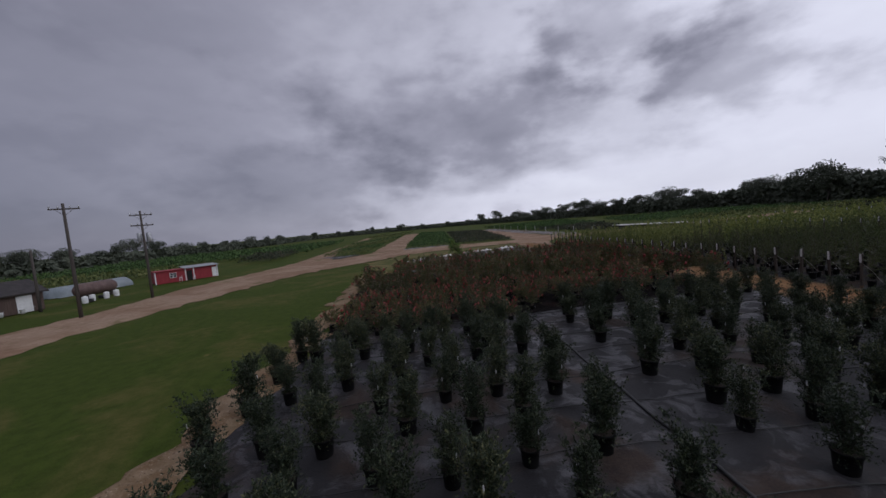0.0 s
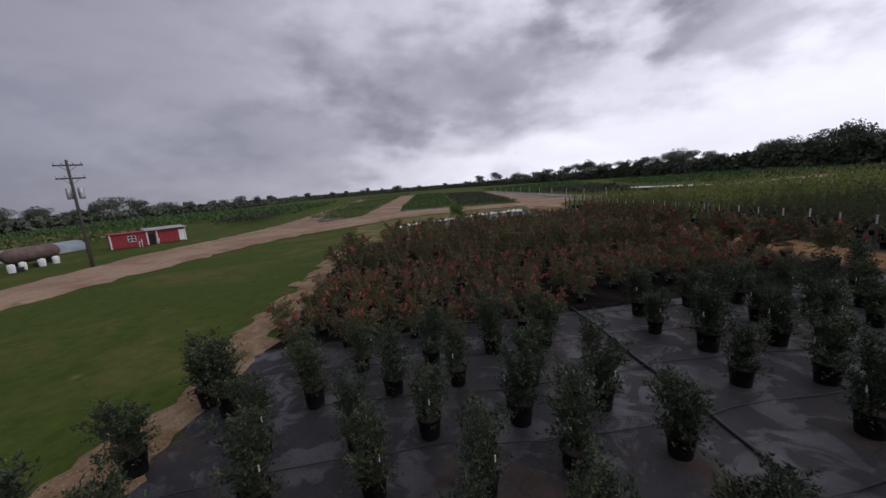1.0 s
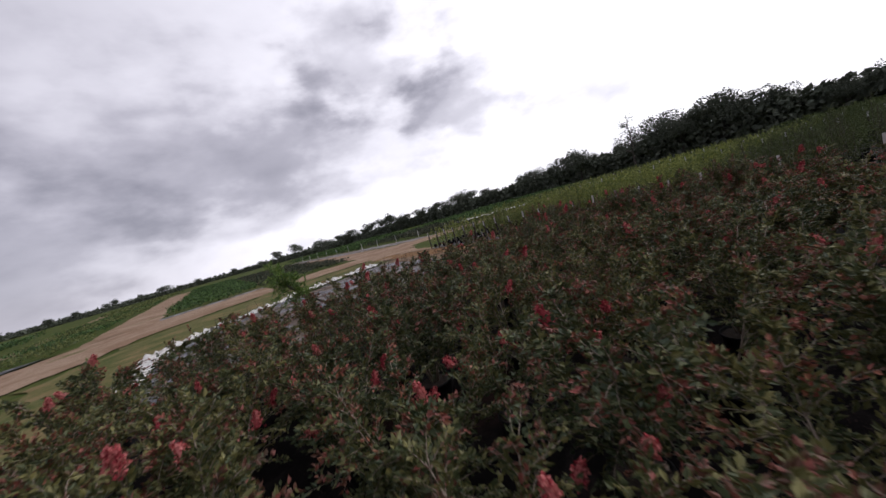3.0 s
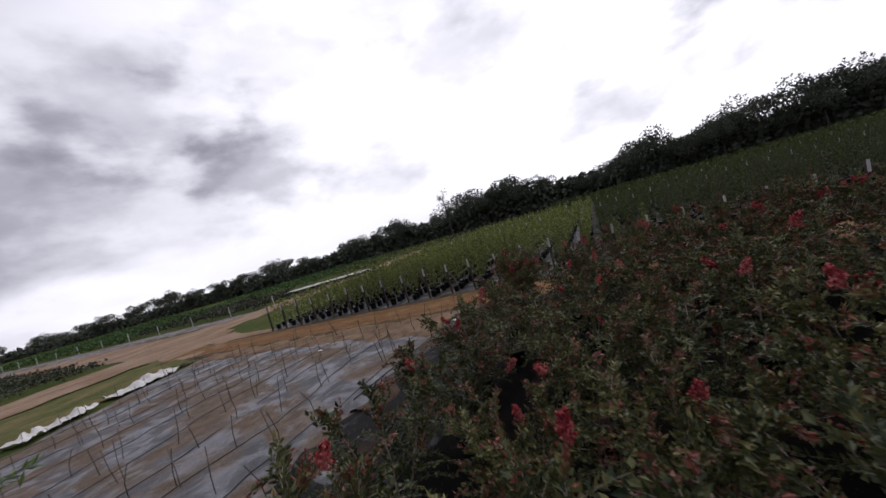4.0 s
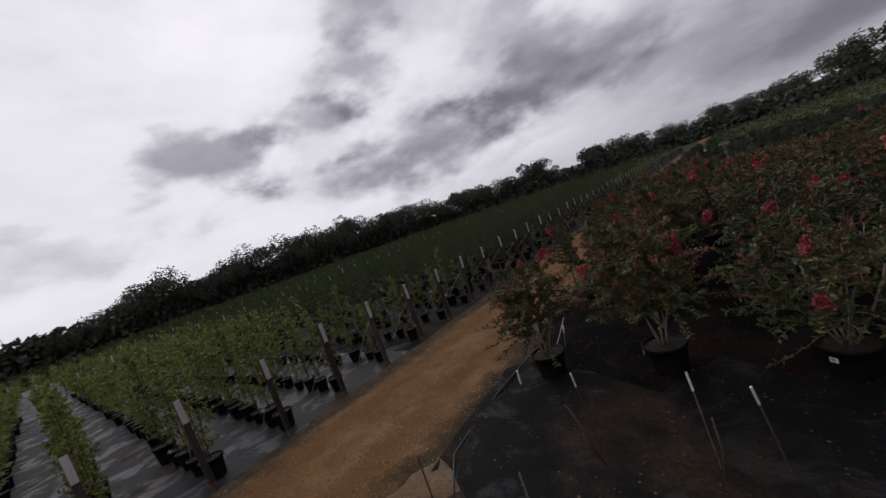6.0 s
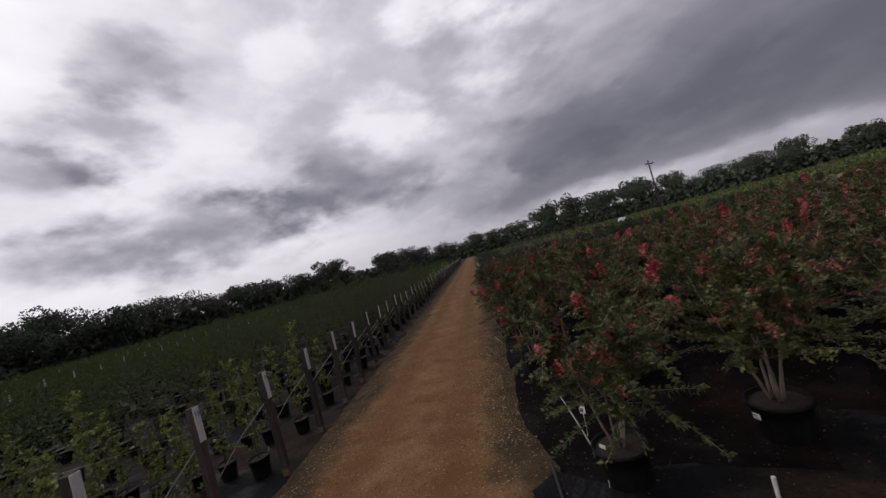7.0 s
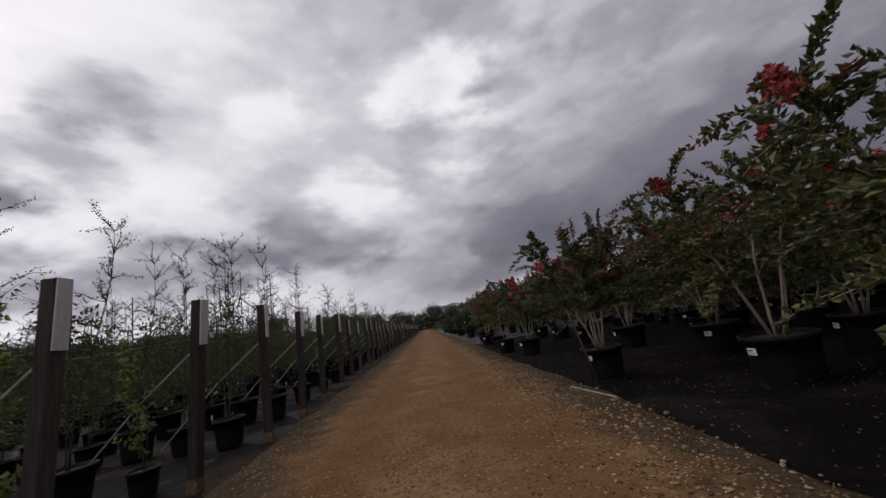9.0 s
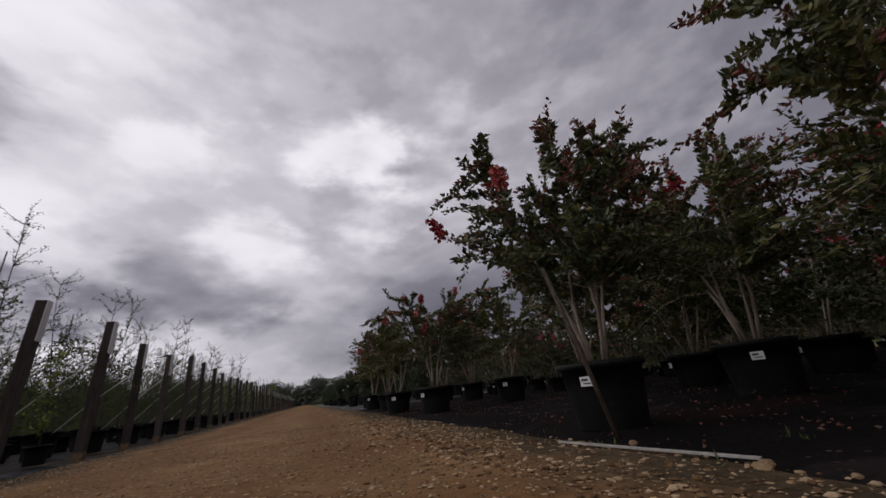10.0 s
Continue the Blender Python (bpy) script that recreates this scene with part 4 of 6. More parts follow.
def build_saplings():
    r = np.random.default_rng(23)
    near, far_oak, far_cyp = [], [], []
    for k in range(-8, 72):
        for i in range(100):
            x = -3.42 - 0.58 * i + r.normal() * 0.05
            y = ROW * k + 0.10 + r.normal() * 0.06
            if x < -60:
                break
            feathery = (y > 9.5 and i > 3) or (y > 12.5 and (i > 0 or r.random() < 0.6))
            if feathery and i > 1:
                y += r.uniform(-0.5, 0.5) if i > 8 else r.uniform(-0.3, 0.3)
            if i < 9 and -5 <= k <= 26 and len(near) < 290:
                near.append((x, y, feathery))
            else:
                (far_cyp if feathery else far_oak).append((x, y))
    oaks = [make_sapling(500 + i, t, False) for i, t in enumerate((1.75, 1.9, 1.6, 1.7))]
    cyps = [make_sapling(520 + i, t, True) for i, t in enumerate((2.25, 2.5, 2.1, 2.35))]
    place_all(oaks, [(x, y) for x, y, f in near if not f and y < 6.5], r, 0.85, 1.12)
    for x, y, f in near:
        if not f and y >= 6.5:
            copy_thing(oaks[int(r.integers(4))], at(x, y, 0.03, r.uniform(0, 360), r.uniform(0.68, 0.95)))
    place_all(cyps, [(x, y) for x, y, f in near if f and y > 12.5], r, 0.9, 1.1)
    for x, y, f in near:
        if f and y <= 12.5:
            copy_thing(cyps[int(r.integers(4))], at(x, y, 0.03, r.uniform(0, 360), r.uniform(0.72, 0.85)))
    # the rest of the field, past counting
    for name, spots, feathery, label in (("leafy_saplings", far_oak, False, "rows of light green saplings in black pots"), ("feathery_saplings", far_cyp, True, "dense rows of dark green feathery saplings in pots")):
        kinds = []
        for i in range(5):
            t, l, c = sapling_shapes(np.random.default_rng(600 + i + 10 * feathery), (1.85 if feathery else 1.5) + 0.1 * i, feathery, 0.2)
            lv = np.concatenate(l.v)
            kinds.append(lv)
        leaf, pots = Shape(), Shape()
        ang = np.linspace(0, 2 * np.pi, 6, endpoint=False)
        ring = np.stack([np.cos(ang), np.sin(ang)], 1)
        for x, y in spots:
            d = max(0.0, -x - 9) + max(0.0, y - 30)
            if d > 22 and r.random() < 0.5:
                continue
            lv = kinds[int(r.integers(5))]
            a, sc = r.uniform(0, 6.28), r.uniform(0.85, 1.12)
            if d > 12:
                keep = np.repeat(r.random(len(lv) // 4) < 0.5, 4)
                lv = lv[keep]
                c = lv.reshape(-1, 4, 3)
                lv = (c.mean(1, keepdims=True) + (c - c.mean(1, keepdims=True)) * 1.5).reshape(-1, 3)
            q = lv * sc
            q = np.stack([q[:, 0] * math.cos(a) - q[:, 1] * math.sin(a) + x, q[:, 0] * math.sin(a) + q[:, 1] * math.cos(a) + y, q[:, 2] + 0.02], 1)
            base = leaf.n
            leaf.v.append(q)
            leaf.n += len(q)
            leaf.f += [tuple(t) for t in (np.arange(len(q)).reshape(-1, 4) + base).tolist()]
            if d < 22:
                v = np.concatenate([np.c_[ring * 0.13 + (x, y), np.full(6, 0.02)], np.c_[ring * 0.17 + (x, y), np.full(6, 0.31)]])
                pots.add(v, [(j, (j + 1) % 6, (j + 1) % 6 + 6, j + 6) for j in range(6)] + [(6, 7, 8, 9, 10, 11)])
        f = tagged(new(name), label, "saplings", kind="stuff")
        part("foliage", leaf, M["cypress" if feathery else "oak"], f)
        part("pots", pots, M["pot"], f)


def build_posts():
    """The end posts of the sapling rows, with white boards and slack ropes."""
    r = np.random.default_rng(24)

    def post():
        ob = thing("row_post", "weathered timber post with white painted top board", "post", "posts along the lane")
        s = Shape()
        s.box(0, 0, 0.75, 0.092, 0.092, 1.70, 0.008)
        part("timber", s, M["timber"], ob)
        s = Shape()
        s.box(0.052, 0, 1.40, 0.012, 0.088, 0.40, 0.003)
        part("board", s, M["whitewood"], ob, "white painted board")
        s = Shape()
        s.box(0, 0, 0.05, 0.098, 0.098, 0.12, 0.008)
        part("foot", s, M["sand"], ob, "pale dusty post foot")
        s = Shape()
        p = [(-0.05, 0, 1.15), (-0.55, 0.01, 0.74), (-1.15, 0, 0.12)]
        s.tube(p, 0.009, 5)
        part("rope", s, M["rope"], ob, "taut pale anchor rope")
        s = Shape()
        s.tube([(-0.05, 0, 1.33), (-1.8, 0.0, 1.29), (-3.6, 0, 1.32)], 0.0012, 4)
        part("wire", s, M["rope"], ob)
        return ob

    base = post()
    base.matrix_basis = at(-2.98, -8 * ROW)
    for k in range(-7, 72):
        lean = pose(-2.98 + r.normal() * 0.02, ROW * k + r.normal() * 0.02, 0, r.normal() * 1.2, r.normal() * 1.2, r.normal() * 3) @ Matrix.Scale(r.uniform(0.96, 1.04), 4)
        made = copy_thing(base, lean)
        if k in NUMBERED:
            txt = bpy.data.curves.new("row_number", "FONT")
            txt.body, txt.size, txt.extrude, txt.align_x = NUMBERED[k], 0.085, 0.001, "CENTER"
            txt.materials.append(M["ink"])
            num = new("row_number", txt)
            num.parent = made
            num.matrix_basis = pose(0.0592, 0, 1.49, 90, 0, 90)
    # further rows of shorter white-topped posts inside the field
    s = Shape()
    s.box(0, 0, 0.9, 0.08, 0.08, 1.9, 0.006)
    inner = thing("field_post", "timber post with white top standing among saplings", "post", "posts inside the field")
    part("timber", s, M["timber"], inner)
    s = Shape()
    s.box(0.044, 0, 1.68, 0.01, 0.078, 0.34, 0.003)
    part("board", s, M["whitewood"], inner, "white painted board")
    inner.matrix_basis = at(-21, -11)
    for x in (-21, -39):
        for k in range(-8, 40):
            copy_thing(inner, at(x + r.normal() * 0.05, ROW * k, 0.02, r.normal() * 3, r.uniform(0.95, 1.1)))


def build_empty_bed():
    r = np.random.default_rng(25)
    mesh = []
    for i in range(4):
        s = Shape()
        s.tube([(0, 0, -0.02), (r.normal() * 0.02, r.normal() * 0.02, 0.36), (r.normal() * 0.05, r.normal() * 0.05, 0.68 + 0.07 * i)], 0.0085, 6)
        mesh.append(s.mesh("bare_cane", M["cane"], True))
    n = 0
    for i in range(12):
        for j in range(15):
            x, y = 1.5 + 1.25 * i + r.normal() * 0.12, -11.2 + 1.22 * j + r.normal() * 0.12
            if r.random() < 0.14 or y < -11.6 + 0.26 * x or y > 6.1 or (y > 4.6 and x > 5):
                continue
            for _ in range(2 if r.random() < 0.4 else 1):
                ob = tagged(new("bare_cane", mesh[n % 4]), "thin dark cane stuck upright in grey fabric", "cane", "canes in the empty bed")
                ob.matrix_basis = pose(x + r.normal() * 0.12, y + r.normal() * 0.12, 0.0, r.normal() * 5, r.normal() * 5, r.uniform(0, 360))
                n += 1
    for x, y in ((1.9, 6.0), (2.6, 6.1), (3.7, 5.9), (4.15, 6.0)):
        ob = thing("tipped_cane", "cane with white painted tip beside the shrubs", "cane", "white tipped canes")
        s = Shape()
        s.tube([(0, 0, 0), (0.02, 0, 0.75)], 0.008, 6)
        part("cane", s, M["cane"], ob)
        s = Shape()
        s.tube([(0.02, 0, 0.745), (0.022, 0, 0.91)], 0.0105, 6)
        part("painted_tip", s, M["tag"], ob, "white painted tip")
        ob.matrix_basis = pose(x, y, 0.02, r.normal() * 5, r.normal() * 5, 0)
    # drip hoses
    for i in range(9):
        y = -9.0 + 1.6 * i
        s = Shape()
        xs = np.linspace(1.4, 15 + 0.2 * y, 30)
        s.tube([(x, y + 0.18 * math.sin(x * 0.9 + i) + 0.05 * r.normal(), 0.075 + 0.02 * fbm(x, y, 0.7)) for x in xs], 0.011, 6)
        tagged(new("drip_hose", s.mesh("drip_hose", M["hose"], True)), "thin black drip hose lying across the bed", "hose", "drip hoses")
    # crumpled white sheeting along the far edge
    edge = [(19.0, 2.4), (18.6, -1.4), (17.9, -5.2), (15.6, -7.0), (12.6, -8.4), (9.2, -10.6), (5.6, -11.8), (1.8, -12.2)]
    for i in range(len(edge) - 1):
        (xa, ya), (xb, yb) = edge[i], edge[i + 1]
        x, y, l, w, turn = (xa + xb) / 2, (ya + yb) / 2, math.hypot(xb - xa, yb - ya) * r.uniform(0.75, 1.05), r.uniform(0.9, 1.6), math.degrees(math.atan2(yb - ya, xb - xa))
        s = Shape()
        nx, ny = 26, 8
        v = []
        for a in range(nx + 1):
            for b in range(ny + 1):
                u, q = a / nx, b / ny
                v.append(((u - 0.5) * l, (q - 0.5) * w * (1 + 0.4 * fbm(u * 5 + i * 9, 0)), 0.06 + 0.28 * max(0, fbm(u * 7 + i * 3, q * 2.2)) + 0.06 * fbm(u * 25, q * 8)))
        s.add(moved(v, pose(x, y, 0.02, 0, 0, turn)), [(a * (ny + 1) + b, (a + 1) * (ny + 1) + b, (a + 1) * (ny + 1) + b + 1, a * (ny + 1) + b + 1) for a in range(nx) for b in range(ny)])
        tagged(new("plastic_sheet", s.mesh("plastic_sheet", M["white_sheet"], True)), "crumpled dirty white plastic sheet along the bed edge", "plastic sheet", "crumpled sheets")


def build_bed_things():
    r = np.random.default_rng(26)
    # the toppled young tree in the empty bed
    ob = thing("leaning_tree", "leaning young tree with bright green strap leaves", "tree")
    trunk, leaf = Shape(), Shape()
    p = np.array([(1.5, 0.4, 0.0), (1.0, 0.25, 0.42), (0.5, 0.1, 0.85), (0.1, 0, 1.3), (-0.1, 0, 1.8)])
    trunk.tube(p, [0.05, 0.045, 0.04, 0.03, 0.015], 8)
    for _ in range(60):
        j = r.uniform(1.6, 4)
        k = min(int(j), 3)
        c = p[k] + (p[k + 1] - p[k]) * (j - k)
        q, e = limb(r, c, r.normal(size=3) + np.array([0, 0, 0.6]), r.uniform(0.4, 0.85), 0.12, 4)
        q[:, 2] -= np.linspace(0, 1, len(q)) ** 2 * 0.15
        trunk.tube(q, np.linspace(0.008, 0.002, len(q)), 4, False)
        n = 26
        u = r.uniform(0.1, 1, n) * (len(q) - 1)
        lo = np.clip(u.astype(int), 0, len(q) - 2)
        leaf.leaves(q[lo] + (q[lo + 1] - q[lo]) * (u - lo)[:, None], r.normal(size=(n, 3)) * 0.7 + e, r.uniform(0.12, 0.24, n), r.uniform(0.03, 0.055, n), r)
    part("trunk", trunk, M["greybark"], ob, "", True)
    part("foliage", leaf, M["tropic"], ob)
    ob.matrix_basis = at(12.9, 0.6, 0.04, 165, 1.3)
    # a pipe across the shrub bed, with feeder hoses
    s = Shape()
    ys = np.linspace(24.2, 40, 44)
    s.tube([(12.25 + (y - 25) * 0.02 + 0.03 * math.sin(y * 2.1), y, 0.085) for y in ys], 0.035, 8)
    tagged(new("water_pipe", s.mesh("water_pipe", M["hose"], True)), "black water pipe lying across the shrub bed", "pipe")
    for i in range(8):
        y = 24.9 + 1.64 * i
        s = Shape()
        s.tube([(x, y + 0.12 * math.sin(x * 0.8 + i) + 0.03 * r.normal(), 0.085) for x in np.linspace(2, 21.3, 46)], 0.011, 6)
        tagged(new("feeder_hose", s.mesh("feeder_hose", M["hose"], True)), "thin black feeder hose between the pots", "hose", "feeder hoses")
    # wire frame at the bed edge with a pot hung on it
    s = Shape()
    s.tube([(0, 0, 0), (0, 0, 0.95), (0.05, 0.9, 0.97), (0.05, 0.9, 0)], 0.013, 6)
    fr = thing("wire_frame", "bent wire frame standing at the bed edge", "frame")
    part("rod", s, M["hose"], fr)
    fr.matrix_basis = at(21.5, 18.8, 0.02, 20)
    ob = tagged(new("empty_pot", pot_mesh("empty_pot", 0.19, 0.3)), "empty black pot beside the wire frame", "pot")
    ob.matrix_basis = at(20.9, 19.9, 0.04)
    # scraps of paper
    for x, y, t in ((2.34, 4.8, 20), (3.4, -0.6, 70)):
        s = Shape()
        v = [(a * 0.11 - 0.055, b * 0.08 - 0.04, 0.02 * math.sin(a * 2 + b)) for a in (0, 0.5, 1) for b in (0, 0.5, 1)]
        v = v + [(a, b, c - 0.004) for a, b, c in v]
        f = [(0, 3, 4, 1), (1, 4, 5, 2), (3, 6, 7, 4), (4, 7, 8, 5)]
        s.add(v, f + [tuple(q + 9 for q in reversed(g)) for g in f])
        ob = tagged(new("paper_scrap", s.mesh("paper_scrap", M["tag"])), "scrap of white paper on the bed", "paper", "paper scraps")
        ob.matrix_basis = at(x, y, 0.11, t, 1.6)
    # long pale strips of split cane along the lane edge
    for x, y, t, l in ((0.72, 13.75, 100, 0.80),):
        s = Shape()
        s.box(0, 0, 0.008, l, 0.016, 0.007, 0.002)
        ob = tagged(new("cane_strip", s.mesh("cane_strip", M["rope"])), "pale split cane lying at the lane edge", "cane", "split canes")
        ob.matrix_basis = at(x, y, 0.05, t)


def build_lane_things():
    r = np.random.default_rng(27)
    # canes leaning beside the pots at the lane
    for x, y, tx, ty, h in ((1.0, 10.72, 1.06, 10.6, 1.0), (0.98, 14.12, 0.84, 14.24, 0.95)):
        s = Shape()
        s.tube([(x, y, 0.02), ((x + tx) / 2 + 0.01, (y + ty) / 2, h / 2), (tx, ty, h)], 0.013, 7)
        tagged(new("leaning_cane", s.mesh("leaning_cane", M["cane"], True)), "brown cane leaning beside a potted crape myrtle", "cane", "leaning canes")
    s = Shape()
    s.tube([(1.40, 7.75, 0.06), (1.36, 8.35, 0.20), (1.30, 8.95, 0.36)], [0.010, 0.009, 0.008], 7)
    tagged(new("bleached_stick", s.mesh("bleached_stick", M["rope"], True)), "bleached stick leaning beside a crape myrtle", "stick")
    # the hose that holds down the edge of the dark fabric
    s = Shape()
    s.tube([(0.90, 8.0, 0.07), (0.88, 7.2, 0.075), (0.90, 6.3, 0.075), (1.0, 5.5, 0.08), (1.4, 4.95, 0.09), (2.2, 4.65, 0.09), (3.4, 4.55, 0.09), (5.0, 4.4, 0.09), (7.5, 4.2, 0.09)], 0.016, 7)
    tagged(new("edge_hose", s.mesh("edge_hose", M["hose"], True)), "black hose lying along the dark fabric edge", "hose")
    # a round stone at the foot of one cane
    s = Shape()
    s.lathe([(0.0, -0.035), (0.02, -0.03), (0.036, -0.008), (0.034, 0.015), (0.018, 0.034), (0.0, 0.036)], 12, (0, 0, 0.035))
    ob = tagged(new("round_stone", s.mesh("round_stone", M["verge"], True)), "round pale stone at the bed edge", "stone")
    ob.matrix_basis = at(0.96, 10.78, 0.03, 0, 0.8)
    # plant labels on thin stakes
    for x, y, z, turn, picture in ((1.38, 7.50, 0.30, 205, False), (1.46, 8.45, 0.30, 215, True)):
        ob = thing("plant_label", "white plastic plant label on a thin stake", "plant label", "plant labels")
        s = Shape()
        s.tube([(0, 0, -z + 0.02), (0, 0.005, -z / 2), (0, 0, 0)], 0.004, 5)
        part("stake", s, M["tag"], ob)
        s = Shape()
        s.box(0.004, 0, 0.05, 0.003, 0.085, 0.13, 0.0)
        card = part("card", s, M["tag"], ob)
        if picture:
            s = Shape()
            s.lathe([(0.0, 0.0), (0.022, 0.0), (0.022, 0.002), (0.0, 0.002)], 14)
            s.v = [moved(v, pose(0.0058, 0.012, 0.085, 0, 90, 0)) for v in s.v]
            part("printed_flower", s, M["bloom"], card, "pink printed flower")
            s = Shape()
            s.box(0.0062, -0.01, 0.02, 0.002, 0.05, 0.045, 0.0)
            part("print", s, M["myrtle"], card, "dark green printed picture")
        ob.matrix_basis = pose(x, y, z, 8, -14, turn)
    # small canes with white tips in the dark bed
    for x, y, h in ((1.9, 9.2, 0.95),):
        ob = thing("tipped_cane", "cane with white painted tip beside the shrubs", "cane", "white tipped canes")
        s = Shape()
        s.tube([(0, 0, 0), (0.02, 0, h * 0.9)], 0.011, 6)
        part("cane", s, M["cane"], ob)
        s = Shape()
        s.tube([(0.02, 0, h * 0.9 - 0.005), (0.022, 0, h)], 0.014, 6)
        part("painted_tip", s, M["tag"], ob, "white painted tip")
        ob.matrix_basis = pose(x, y, 0.03, r.normal() * 3, r.normal() * 3, 0)
    # tufts of weed along both edges of the lane
    s = Shape()
    for _ in range(150):
        y = r.uniform(3, 34)
        x = (0.75 if r.random() < 0.6 else -2.75) + r.normal() * 0.12
        n = int(r.integers(5, 12))
        s.leaves(np.c_[x + r.normal(size=n) * 0.035, y + r.normal(size=n) * 0.035, np.full(n, 0.04)], r.normal(size=(n, 3)) * 0.5 + np.array([0, 0, 0.8]), r.uniform(0.015, 0.045, n), r.uniform(0.004, 0.01, n), r)
    tagged(new("weeds", s.mesh("weeds", M["cypress"])), "small weeds along the lane edges", "weeds", kind="stuff")
    # fallen leaves and petals on the bed
    s = Shape()
    n = 1600
    p = np.c_[r.uniform(0.9, 7, n), r.uniform(6, 21, n), np.full(n, 0.088)]
    s.leaves(p, np.c_[r.normal(size=(n, 2)), r.normal(size=n) * 0.12], r.uniform(0.012, 0.026, n), r.uniform(0.008, 0.016, n), r)
    tagged(new("leaf_litter", s.mesh("leaf_litter", M["young"])), "fallen leaves and petals on the dark fabric", "leaves", kind="stuff")


build_bed_things()
build_lane_things()
build_myrtles()
build_hollies()
build_saplings()
build_posts()
build_empty_bed()


# ---- woods and single trees ----
def crown_points(r, n, rx, rz, cz):
    """Leaf clumps filling an uneven, rounded crown."""
    k = 22
    lumps = r.normal(size=(k, 3))
    lumps = lumps / np.linalg.norm(lumps, axis=1)[:, None] * r.uniform(0.2, 0.75, (k, 1)) * np.array([rx, rx, rz]) + np.array([0, 0, cz])
    c = lumps[r.integers(0, k, n)]
    u = r.normal(size=(n, 3))
    u /= np.linalg.norm(u, axis=1)[:, None]
    return c + u * (r.uniform(0.3, 1.0, (n, 1)) ** 0.4) * np.array([rx, rx, rz]) * 0.34, u


def far_tree(r, tall, n=420, wide=0.36):
    leaf, wood = Shape(), Shape()
    p, u = crown_points(r, n, tall * wide, tall * 0.33, tall * 0.63)
    size = tall * 0.066 * math.sqrt(800 / max(n, 400))
    leaf.leaves(p, r.normal(size=(n, 3)), r.uniform(0.6, 1.1, n) * size, r.uniform(0.6, 1.0, n) * size, r)
    q, _ = limb(r, (0, 0, -0.1), (0, 0, 1), tall * 0.62, 0.05, 5)
    wood.tube(q, np.linspace(tall * 0.022, tall * 0.01, len(q)), 6)
    for j in range(2, 6):
        for _ in range(2):
            b = r.uniform(0, 6.28)
            w, _ = limb(r, q[j], (math.cos(b), math.sin(b), 0.8), tall * 0.28, 0.12, 4)
            wood.tube(w, np.linspace(tall * 0.008, tall * 0.003, len(w)), 4, False)
    return leaf, wood


# the edge of the woods round the fields: bearing from east and distance
EDGE_DEG = [0, 30, 60, 95, 135, 160, 185, 200, 212, 228, 245, 258, 266, 288, 296, 312, 330, 360]
EDGE_DIST = [150, 150, 150, 165, 140, 112, 108, 115, 128, 165, 215, 270, 330, 320, 240, 180, 160, 150]


